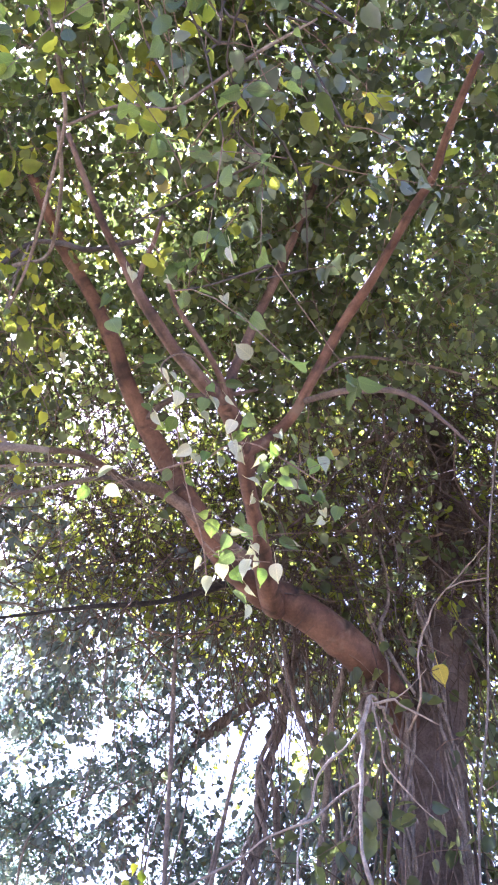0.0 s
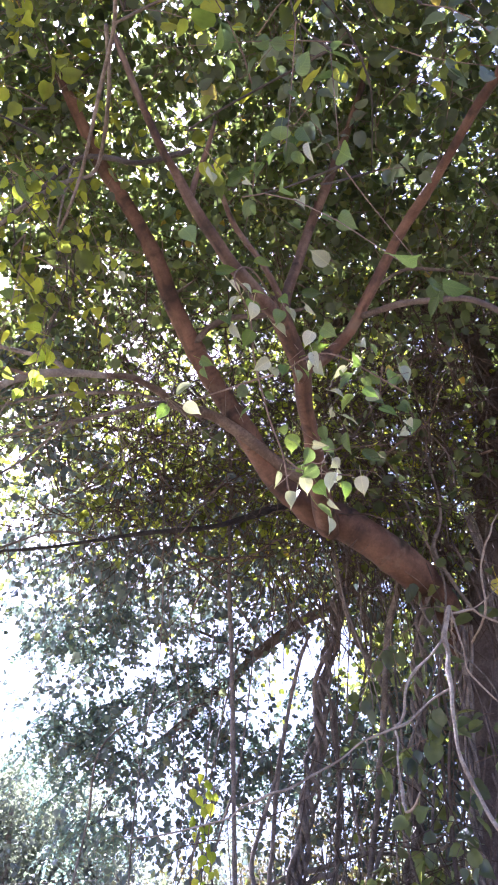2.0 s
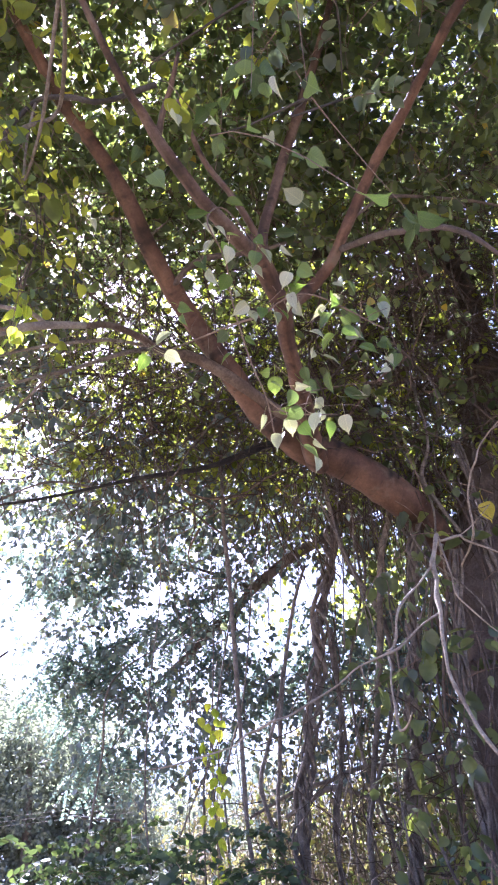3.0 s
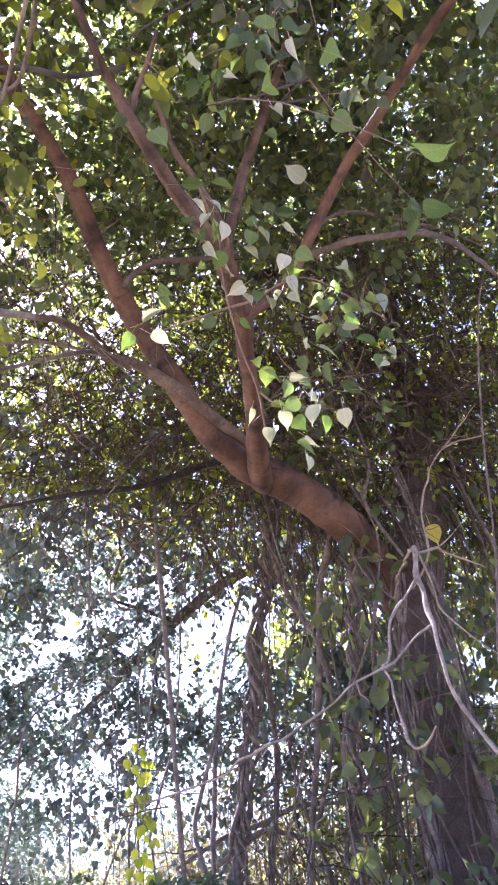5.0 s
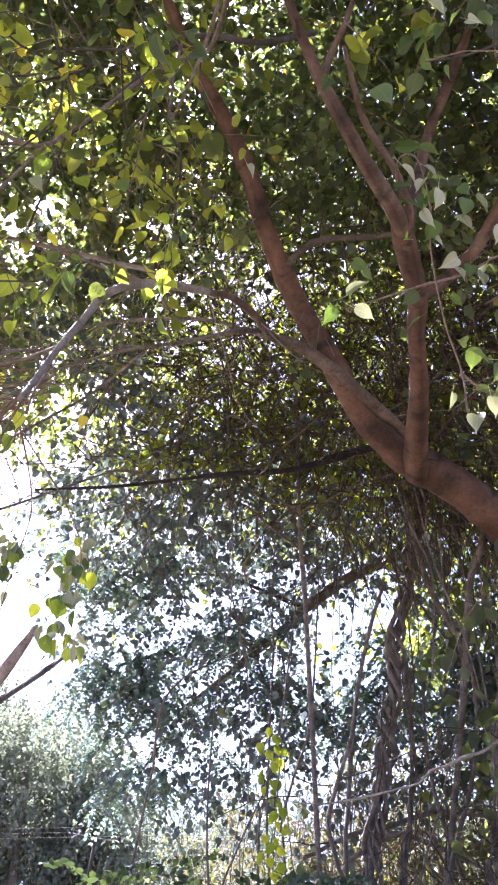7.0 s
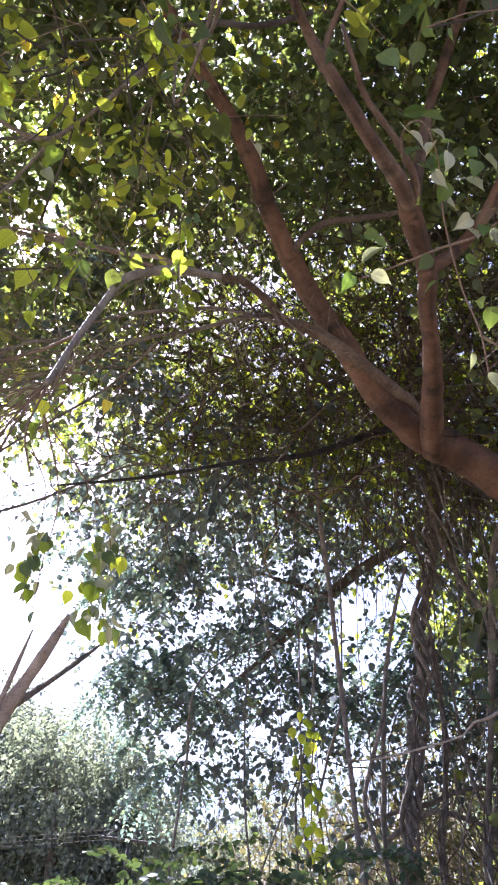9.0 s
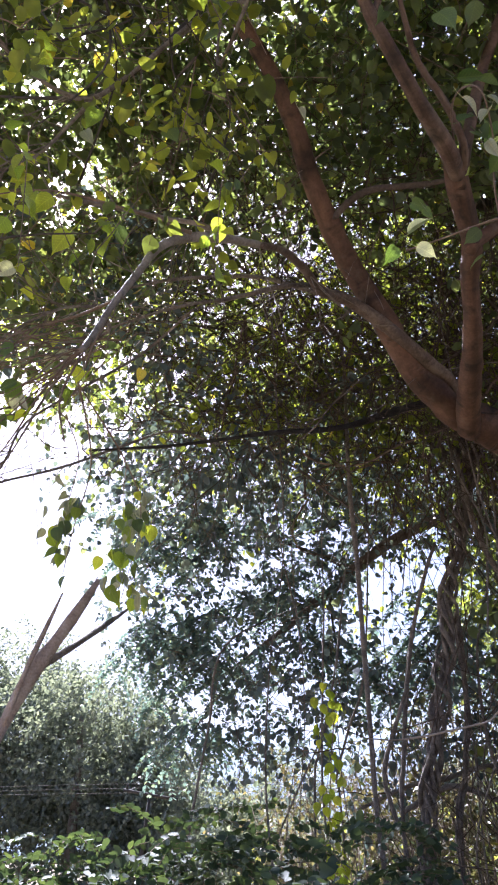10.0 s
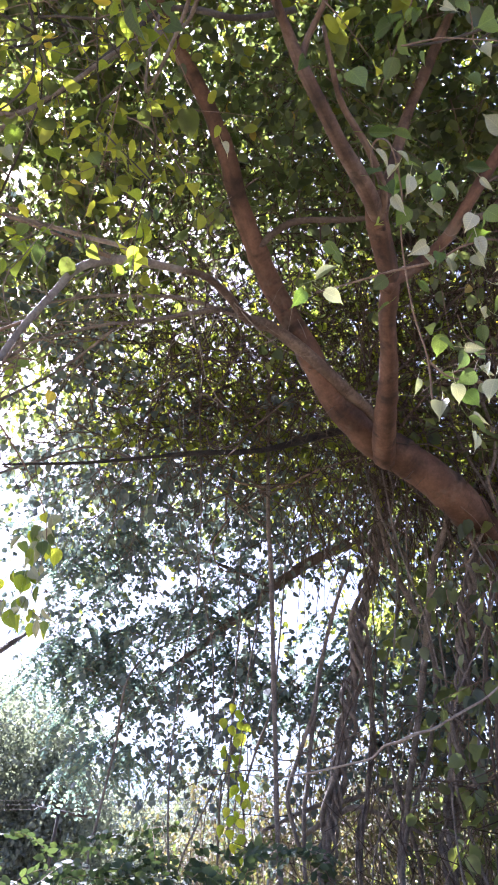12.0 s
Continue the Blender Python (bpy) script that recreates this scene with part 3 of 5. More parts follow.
SIDE.append([(-1.47, 2.3, 3.44, 0.009), (-1.52, 2.44, 3.5, 0.009), (-1.63, 2.46, 3.45, 0.008), (-1.73, 2.48, 3.31, 0.007), (-1.86, 2.54, 3.11, 0.005), (-1.97, 2.58, 2.94, 0.002)])
SIDE.append([(-1.4, 2.27, 3.52, 0.008), (-1.54, 2.4, 3.6, 0.008), (-1.69, 2.35, 3.56, 0.007), (-1.84, 2.31, 3.44, 0.005), (-1.99, 2.3, 3.32, 0.002)])
for k, rows in enumerate(SIDE):
    arch = k in (4, 5, 6)
    if k == 0:      # the outer half is bare and paler
        limb("branch", [(x, y, z, r * min(0.86, 0.54 + 1.1 * (2.7 - y))) for x, y, z, r in rows if y < 2.7], BARK_PALE, tree, 10, 0.03, 0.2, "bare pale arching branch")
        rows = [p for p in rows if p[1] > 2.6]
    limb("branch", [(x, y, z, r * (0.6 if arch else 0.52 if k in (0, 1, 3) else 0.76)) for x, y, z, r in rows], BARK_TRUNK if arch else BARK_SIDE if k == 0 else BARK_GREY, tree, 10, 0.04, 0.16, "thin arching brown branch" if arch else "grey-brown side branch")
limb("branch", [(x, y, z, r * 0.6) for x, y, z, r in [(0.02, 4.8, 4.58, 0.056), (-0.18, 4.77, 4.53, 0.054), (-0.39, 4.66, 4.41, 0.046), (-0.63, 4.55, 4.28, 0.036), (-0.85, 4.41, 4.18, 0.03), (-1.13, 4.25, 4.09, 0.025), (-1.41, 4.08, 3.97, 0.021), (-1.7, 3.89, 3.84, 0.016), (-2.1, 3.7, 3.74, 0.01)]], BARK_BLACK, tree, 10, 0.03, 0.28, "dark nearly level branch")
limb("branch", [(x, y, z, r * 0.6) for x, y, z, r in [(1.3, 5.9, 4.6, 0.1), (1.1, 6.5, 4.88, 0.095), (0.75, 6.76, 4.85, 0.093), (0.48, 6.86, 4.74, 0.093), (0.14, 6.96, 4.62, 0.094), (-0.2, 7.04, 4.5, 0.095), (-0.48, 7.12, 4.37, 0.095), (-0.72, 7.22, 4.24, 0.09), (-0.96, 7.33, 4.06, 0.084), (-1.2, 7.44, 3.94, 0.079), (-1.5, 7.55, 3.73, 0.068), (-1.95, 7.65, 3.45, 0.045), (-2.4, 7.7, 3.2, 0.02)]], BARK_TRUNK, tree, 12, 0.06, 0.12, "drooping branch behind the roots")

limb("branch", [(-0.42, 2.02, 4.95, 0.016), (-0.65, 1.95, 4.78, 0.012), (-0.81, 1.95, 4.86, 0.012), (-0.98, 1.95, 4.88, 0.012), (-1.12, 1.95, 4.66, 0.0115), (-1.24, 1.95, 4.48, 0.011), (-1.36, 1.95, 4.32, 0.01), (-1.48, 1.95, 4.24, 0.009), (-1.7, 1.95, 4.28, 0.007), (-1.95, 1.95, 4.36, 0.004)], BARK_DARK, tree, 9, 0.04, 0.2, "dark bent bough of the overhang")
limb("branch", [(0.3, 4.8, 6.45, 0.04), (0.59, 4.9, 6.59, 0.06), (1.04, 5.0, 6.73, 0.07), (1.5, 5.1, 6.75, 0.075), (1.75, 5.35, 6.4, 0.085), (1.72, 5.5, 5.77, 0.1)], BARK_DARK, tree, 10, 0.06, 0.2, "dark bough high behind the stems")

# ---- aerial roots ----
def hanging(top, foot, r, sway=0.06, n=9, thick_foot=1.0):
    """A root that hangs from top to foot, with slow bends."""
    top, foot = np.array(top, float), np.array(foot, float)
    ph = rng.uniform(0, 6.28, 4)
    t = np.linspace(0, 1, n)
    line = top + (foot - top) * t[:, None]
    amp = sway * np.sin(np.pi * t) ** 0.5
    line[:, 0] += amp * (np.sin(t * 7 + ph[0]) + 0.5 * np.sin(t * 15 + ph[1]))
    line[:, 1] += amp * (np.sin(t * 6 + ph[2]) + 0.5 * np.sin(t * 13 + ph[3]))
    rad = r * (1 + 0.25 * np.sin(t * 11 + ph[0])) * (1 + (thick_foot - 1) * t)
    return np.hstack([line, rad[:, None]])


limb("aerial_root", [(-0.5, 4.2, 5.05, 0.012), (-0.63, 4.7, 5.3, 0.013), (-0.64, 5.0, 5.02, 0.013), (-0.67, 5.0, 4.07, 0.014), (-0.66, 5.0, 3.55, 0.016), (-0.66, 5.0, 2.86, 0.016), (-0.66, 5.0, 2.4, 0.015), (-0.66, 5.0, 1.95, 0.015), (-0.63, 5.0, 1.4, 0.014), (-0.6, 5.0, -0.05, 0.016)], ROOT, tree, 8, 0.05, 0.2)


def rope(axis_rows, strands, strand_r, turns, label):
    """Several roots wound round one another; each strand is a part of the rope."""
    line = smooth_line(axis_rows, 0.03)
    core = limb("root_rope", [(*r[:3], r[3] * 0.22) for r in line[:: max(1, len(line) // 12)]] + [(*line[-1][:3], line[-1][3] * 0.22)], ROOT, tree, 8, 0.05, 0.2, label)
    length = np.concatenate([[0], np.cumsum(np.linalg.norm(np.diff(line[:, :3], axis=0), axis=1))])
    for k in range(strands):
        ph, rr = 2 * math.pi * k / strands + rng.uniform(-0.4, 0.4), rng.uniform(0.85, 1.25)
        ang = ph + turns * 2 * math.pi * length / length[-1] * (1 if k else -0.5) + 0.5 * np.sin(length * 3 + k)
        rad = line[:, 3] * rr * (0.95 + 0.45 * np.sin(length * 4.3 + 2.1 * k) + 0.25 * np.sin(length * 9 + k))
        p = np.stack([line[:, 0] + rad * np.cos(ang), line[:, 1] + rad * np.sin(ang), line[:, 2], strand_r * rng.uniform(0.6, 1.15) * (1 + 0.25 * np.sin(length * 5 + k * 2))], 1)
        v, q = tube(p, 7)
        link_part("strand", tri_mesh("strand", v, q, ROOT, smooth=True), core)
    return core


rope([(0.34, 5.0, 4.3, 0.024), (0.3, 5.4, 4.5, 0.03), (0.22, 5.5, 4.2, 0.036), (0.05, 5.5, 3.63, 0.04), (-0.08, 5.5, 3.17, 0.042), (-0.16, 5.5, 2.78, 0.04), (-0.26, 5.5, 2.42, 0.04), (-0.35, 5.5, 1.96, 0.04), (-0.41, 5.5, 1.5, 0.042), (-0.47, 5.5, -0.05, 0.05)], 7, 0.0145, 9.0, "thick rope of twisted aerial roots")
rope([(0.8, 4.8, 3.85, 0.03), (0.76, 4.89, 3.78, 0.034), (0.66, 5.08, 3.37, 0.036), (0.58, 5.23, 2.92, 0.038), (0.49, 5.32, 2.52, 0.038), (0.4, 5.39, 2.04, 0.038), (0.34, 5.41, 1.6, 0.038), (0.28, 5.42, -0.05, 0.05)], 7, 0.014, 8.0, "rope of twisted aerial roots")
rope([(0.02, 5.68, 3.3, 0.012), (0.01, 5.71, 3.05, 0.014), (0.0, 5.79, 2.64, 0.016), (-0.06, 5.84, 2.24, 0.016), (-0.15, 5.87, 1.8, 0.016), (-0.2, 5.87, -0.05, 0.02)], 5, 0.009, 3.0, "pair of twisted aerial roots")
rope([(0.98, 4.85, 3.5, 0.02), (0.9, 4.95, 3.1, 0.024), (0.82, 4.95, 2.5, 0.024), (0.76, 4.95, 1.9, 0.024), (0.72, 4.95, 1.2, 0.025), (0.7, 4.95, -0.05, 0.03)], 7, 0.0115, 4.5, "twisted aerial roots beside the trunk")
rope([(1.2, 4.95, 4.4, 0.02), (1.2, 4.9, 3.6, 0.024), (1.18, 4.9, 2.8, 0.024), (1.12, 4.9, 1.9, 0.024), (1.08, 4.9, 1.0, 0.025), (1.05, 4.9, -0.05, 0.03)], 7, 0.0115, 4.5, "twisted aerial roots beside the trunk")
def root_along(rows, f=1.0):
    limb("aerial_root", [(x, y, z, q * f) for x, y, z, q in rows], ROOT, tree, 9, 0.05, 0.2)


root_along([(0.6, 4.85, 4.0, 0.026), (0.57, 5.02, 3.85, 0.027), (0.47, 5.15, 3.61, 0.029), (0.37, 5.34, 3.07, 0.03), (0.26, 5.47, 2.55, 0.029), (0.16, 5.52, 2.15, 0.025), (0.07, 5.55, 1.69, 0.024), (0.0, 5.55, -0.05, 0.03)], 0.8)
root_along([(-0.36, 5.3, 2.95, 0.012), (-0.41, 5.3, 2.71, 0.016), (-0.52, 5.34, 2.44, 0.02), (-0.6, 5.37, 2.21, 0.02), (-0.56, 5.38, 1.99, 0.018), (-0.5, 5.38, 1.65, 0.016), (-0.5, 5.4, -0.05, 0.02)], 0.7)
root_along([(-0.1, 5.3, 3.7, 0.012), (-0.21, 5.3, 3.44, 0.014), (-0.33, 5.42, 3.07, 0.015), (-0.41, 5.4, 2.69, 0.015), (-0.47, 5.46, 2.28, 0.015), (-0.51, 5.48, 1.9, 0.014), (-0.53, 5.5, -0.05, 0.02)])
root_along([(-0.55, 5.9, 4.1, 0.01), (-0.67, 5.49, 2.89, 0.012), (-0.81, 5.56, 2.5, 0.014), (-0.91, 5.6, 2.2, 0.014), (-0.89, 5.61, 1.97, 0.013), (-0.86, 5.6, -0.05, 0.016)], 0.6)
root_along([(-1.3, 6.55, 3.65, 0.006), (-1.63, 5.36, 3.04, 0.007), (-1.75, 5.45, 2.53, 0.008), (-1.83, 5.48, 2.12, 0.009), (-1.89, 5.48, 1.66, 0.009), (-2.0, 5.5, -0.05, 0.01)])
root_along([(-0.9, 5.95, 2.75, 0.009), (-1.03, 5.96, 2.49, 0.01), (-1.25, 5.98, 2.09, 0.011), (-1.42, 5.97, 1.66, 0.011), (-1.9, 5.97, -0.05, 0.012)], 0.6)
root_along([(-0.75, 6.1, 3.95, 0.006), (-0.86, 5.57, 2.99, 0.007), (-0.94, 5.63, 2.66, 0.008), (-1.02, 5.67, 2.38, 0.008), (-1.07, 5.7, 2.04, 0.008), (-1.1, 5.7, -0.05, 0.01)])
root_along([(-0.8, 6.15, 2.05, 0.012), (-0.43, 6.17, 2.2, 0.016), (-0.18, 6.15, 2.24, 0.018), (0.16, 6.22, 2.33, 0.016), (0.6, 6.1, 2.3, 0.014), (1.0, 5.4, 2.4, 0.012)])
root_along([(-0.5, 5.98, 2.02, 0.016), (-0.28, 5.97, 2.13, 0.02), (-0.12, 5.95, 2.18, 0.018), (0.18, 5.93, 2.07, 0.012), (0.5, 5.8, 1.9, 0.008)])
for k in range(22):
    # roots grown down the face of the trunk
    a = rng.uniform(3.3, 6.2)
    r0 = rng.uniform(0.24, 0.3)
    top = rng.uniform(2.2, 4.3)
    line = [(0.98 + 0.12 * (z - 2.5) * 0.6 + r0 * math.cos(a + 0.6 * math.sin(z * 1.9 + k * 2)), 5.2 + r0 * math.sin(a + 0.6 * math.sin(z * 1.9 + k * 2)) - 0.02, z, r0 * rng.uniform(0.02, 0.04)) for z in np.linspace(top, 0.0, 9)]
    limb("aerial_root", line, BARK_TRUNK, tree, 7, 0.06, 0.15)
for k in range(32):
    # curtain of single roots below the main limb and round the trunk
    u = k / 31
    x, y = 0.1 + 2.3 * u + rng.normal(0, 0.08), rng.uniform(4.9, 6.0)
    top = np.interp(x, [0.0, 0.4, 0.8, 1.2, 2.5], [4.4, 4.2, 4.3, 5.0, 5.2]) + rng.uniform(0, 0.8)
    foot = -0.03 if rng.random() < 0.75 else rng.uniform(1.2, 2.4)
    line = hanging((x, y, top), (x + rng.normal(-0.1, 0.15), y + rng.normal(0, 0.1), foot), rng.choice([0.005, 0.008, 0.012, 0.018], p=[0.35, 0.35, 0.2, 0.1]), rng.uniform(0.08, 0.26))
    v, q = tube(smooth_line(line, 0.08), 6)
    link_part("aerial_root", tri_mesh("aerial_root", v, q, ROOT, smooth=True), tree)
for k in range(9):
    # single thin roots in the open side of the crown
    x, y = rng.uniform(-1.5, 0.2), rng.uniform(4.6, 6.8)
    line = hanging((x, y, rng.uniform(4.6, 6.0)), (x + rng.normal(0, 0.15), y, rng.choice([0.0, rng.uniform(1.3, 3.4)])), rng.uniform(0.003, 0.007), 0.07)
    v, q = tube(smooth_line(line, 0.1), 5)
    link_part("aerial_root", tri_mesh("aerial_root", v, q, ROOT, smooth=True), tree)
for k in range(54):
    # strands that hang above and behind the main limb
    x, y = rng.uniform(0.15, 2.1), rng.uniform(4.95, 5.7)
    top = rng.uniform(5.0, 6.8)
    line = hanging((x, y, top), (x + rng.normal(0, 0.18), y + rng.normal(0, 0.1), top - rng.uniform(0.8, 2.4)), rng.choice([0.004, 0.006, 0.009, 0.013], p=[0.3, 0.35, 0.25, 0.1]), rng.uniform(0.04, 0.12))
    v, q = tube(smooth_line(line, 0.08), 6)
    link_part("aerial_root", tri_mesh("aerial_root", v, q, ROOT, smooth=True), tree)
# one long pale root that hangs in front of the trunk
limb("aerial_root", [(1.74, 3.45, 5.05, 0.004), (1.68, 3.75, 4.85, 0.006), (1.43, 3.8, 3.99, 0.0065), (1.22, 3.8, 3.13, 0.006), (1.02, 3.8, 2.46, 0.0065), (0.92, 3.8, 1.6, 0.006), (0.85, 3.8, -0.03, 0.008)], ROOT, tree, 8, 0.06, 0.2, "long thin hanging root")

# tangle of fine roots and dead twigs inside the crown
lines = []
for k in range(4300):
    if k < 1100 or k > 3499:      # over and behind the main limb
        p = np.array([rng.uniform(-0.5, 2.6), rng.uniform(5.0 if k > 3499 else 4.9, 5.6 if k > 3499 else 6.2), rng.uniform(4.2, 7.0)])
        d = np.array([rng.normal(0, 0.35), rng.normal(0, 0.3), -1.0])
        L, r = rng.uniform(0.5, 1.8), rng.uniform(0.0025, 0.007)
    elif k < 2500:   # twigs of the crown, every way
        p = np.array([rng.uniform(-2.8, 2.6), rng.uniform(4.2, 6.2), rng.uniform(4.3, 7.2)])
        d = rng.normal(0, 1, 3)
        L, r = rng.uniform(0.5, 1.6), rng.uniform(0.0025, 0.008)
    elif k < 3200:   # strands that hang on the open side
        p = np.array([rng.uniform(-2.2, 0.6), rng.uniform(4.5, 6.0), rng.uniform(4.5, 6.2)])
        d = np.array([rng.normal(0, 0.3), rng.normal(0, 0.3), -1.0])
        L, r = rng.uniform(0.5, 1.5), rng.uniform(0.002, 0.005)
    else:            # low tangle round the feet of the roots
        p = np.array([rng.uniform(-0.7, 1.8), rng.uniform(4.6, 6.2), rng.uniform(1.0, 2.4)])
        d = np.array([rng.normal(0, 0.8), rng.normal(0, 0.4), rng.normal(0.2, 0.8)])
        L, r = rng.uniform(0.4, 1.2), rng.uniform(0.002, 0.006)
    n = 7
    steps = d / np.linalg.norm(d) + np.cumsum(rng.normal(0, 0.32, (n, 3)), 0)
    pts = p + np.cumsum(unit(steps) * L / n, 0)
    if k < 3200 and pts[-1][0] < 0.25 and pts[-1][2] < 1.75 + 0.56 * pts[-1][1] and rng.random() < 0.85:
        continue
    lines.append(np.hstack([pts, np.linspace(r, r * 0.5, n)[:, None]]))
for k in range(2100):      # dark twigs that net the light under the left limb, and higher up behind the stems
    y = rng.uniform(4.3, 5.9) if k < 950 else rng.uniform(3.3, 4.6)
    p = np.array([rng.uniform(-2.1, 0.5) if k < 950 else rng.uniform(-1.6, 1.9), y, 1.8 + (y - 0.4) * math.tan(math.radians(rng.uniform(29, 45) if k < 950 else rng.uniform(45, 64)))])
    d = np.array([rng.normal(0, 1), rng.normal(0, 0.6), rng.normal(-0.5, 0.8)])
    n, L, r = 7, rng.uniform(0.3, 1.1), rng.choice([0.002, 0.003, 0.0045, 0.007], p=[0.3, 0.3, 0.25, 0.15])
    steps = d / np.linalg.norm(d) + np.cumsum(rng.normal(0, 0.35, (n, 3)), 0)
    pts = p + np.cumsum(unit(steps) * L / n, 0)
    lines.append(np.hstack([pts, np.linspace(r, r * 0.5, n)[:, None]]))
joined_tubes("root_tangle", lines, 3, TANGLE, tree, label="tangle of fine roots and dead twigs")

# thin pale twigs that reach out on the open side
lines = []
for k in range(230):
    src = SIDE[rng.choice([0, 0, 1, 2, 3, 7, 8, 11, 12, 13, 14])]
    a = int(rng.integers(1, len(src) - 1))
    p, q = np.array(src[a][:3]), np.array(src[a + 1][:3])
    d = unit(q - p) + rng.normal(0, 0.8, 3) + np.array([-0.2, 0, -0.15])
    p = p + (q - p) * rng.random()
    n, L = 7, rng.uniform(0.25, 0.8)
    steps = unit(d) + np.cumsum(rng.normal(0, 0.2, (n, 3)), 0) * np.linspace(0, 1, n)[:, None]
    pts = np.vstack([p, p + np.cumsum(unit(steps) * L / n, 0)])
    r = rng.uniform(0.0015, 0.0035)
    lines.append(np.hstack([pts, np.linspace(r, r * 0.4, n + 1)[:, None]]))
joined_tubes("twig_mass", lines, 4, BARK_GREY, tree, label="thin bare grey twigs")

# ---- the pale dead branch among the roots ----
def crooked(rows, thin, kink):
    line = smooth_line(rows, 0.07)
    line[1:-1, :3] += rng.normal(0, kink, (len(line) - 2, 3))
    line[:, 3] *= thin * rng.uniform(0.85, 1.2, len(line))
    return line


stock = crooked([(0.85, 4.75, 3.2, 0.01), (0.7, 3.9, 3.12, 0.011), (0.56, 3.1, 2.92, 0.014), (0.51, 2.9, 2.82, 0.018), (0.47, 2.82, 2.69, 0.019), (0.43, 2.68, 2.46, 0.014), (0.41, 2.62, 2.31, 0.012), (0.41, 2.57, 2.17, 0.013), (0.44, 2.47, 2.02, 0.011), (0.5, 2.38, 1.86, 0.006)], 0.48, 0.004)
dead = link_part("dead_branch", tri_mesh("dead_branch", *closed(*tube(smooth_line(stock, 0.025), 9, 0.3), 9), DEAD, smooth=True), tree, "bare pale dead branch with crooked twigs")
def dead_twig(rows):
    bent = crooked(rows, 0.47, 0.003)
    limb("twig", bent, DEAD, dead, 7, 0.02, 0.3)


dead_twig([(0.47, 2.82, 2.7, 0.009), (0.38, 2.74, 2.6, 0.01), (0.28, 2.66, 2.48, 0.011), (0.25, 2.64, 2.38, 0.011), (0.21, 2.61, 2.33, 0.009)])
dead_twig([(0.43, 2.68, 2.46, 0.01), (0.34, 2.67, 2.41, 0.009), (0.26, 2.64, 2.35, 0.01), (0.21, 2.61, 2.32, 0.011), (0.11, 2.6, 2.29, 0.01), (0.03, 2.58, 2.24, 0.009), (-0.09, 2.55, 2.17, 0.008), (-0.21, 2.5, 2.12, 0.008), (-0.29, 2.5, 2.09, 0.007), (-0.38, 2.48, 2.05, 0.006), (-0.52, 2.45, 2.02, 0.005), (-0.68, 2.4, 2.02, 0.002)])
dead_twig([(0.21, 2.6, 2.31, 0.009), (0.2, 2.5, 2.21, 0.009), (0.19, 2.45, 2.1, 0.01), (0.19, 2.4, 2.05, 0.01), (0.2, 2.3, 2.03, 0.008), (0.22, 2.22, 2.06, 0.004)])
dead_twig([(0.51, 2.92, 2.83, 0.01), (0.56, 2.95, 2.84, 0.011), (0.62, 2.95, 2.85, 0.011), (0.67, 2.95, 2.81, 0.01), (0.78, 2.92, 2.73, 0.005)])
dead_twig([(0.53, 2.93, 2.86, 0.008), (0.54, 2.9, 2.73, 0.008), (0.55, 2.9, 2.59, 0.007), (0.62, 2.9, 2.48, 0.006), (0.7, 2.88, 2.38, 0.003)])
dead_twig([(0.85, 4.2, 3.15, 0.016), (0.9, 3.9, 3.22, 0.0147), (0.93, 3.9, 3.48, 0.0134), (1.02, 3.9, 3.68, 0.0122), (1.08, 3.9, 3.79, 0.0109), (1.18, 3.9, 3.88, 0.0096), (1.32, 3.9, 4.02, 0.0083), (1.48, 3.9, 4.18, 0.007)])
dead_twig([(1.17, 3.88, 3.87, 0.012), (1.28, 3.88, 3.91, 0.011), (1.43, 3.88, 3.93, 0.0101)])
dead_twig([(0.11, 2.6, 2.29, 0.007), (0.12, 2.59, 2.25, 0.006), (0.135, 2.58, 2.22, 0.003)])
dead_twig([(0.62, 2.95, 2.85, 0.006), (0.7, 2.94, 2.9, 0.005), (0.78, 2.93, 2.97, 0.002)])

# ---- crown of the fig tree ----
def crown_starts(n, centre, radii, low, inner=0.62):
    """Places in the outer shell of an ellipsoid, gathered in clumps."""
    out = []
    while len(out) < n:
        d = unit(rng.normal(0, 1, 3))
        if d[2] < low:
            continue
        c = np.array(centre) + d * np.array(radii) * rng.uniform(inner, 1.0) ** 0.6
        m = rng.integers(6, 17)
        out.extend(c + rng.normal(0, 0.27, (m, 3)))
    return np.array(out[:n])


def crown(name, starts, mat, parent, length, count, size, shape, gap, label, twig_mat, droop=0.7, twig=0.004, away=None):
    heads = rng.normal(0, 1, starts.shape) + (0 if away is None else unit(starts - np.array(away)) * 0.6)
    at, axis, face, lines = sprays(starts, heads, length, count, gap, droop, twig=twig)
    size = rng.normal(size, size * 0.2, len(at)).clip(size * 0.45, size * 1.6)
    leaf_cloud(name, at, axis, face, size, shape, mat, parent, label)
    if twig_mat:
        joined_tubes("twig_mass", lines, 3, twig_mat, parent)
    return len(at)


UNDER = np.array([-0.35, 0.25, 1.7])          # open space below the crown


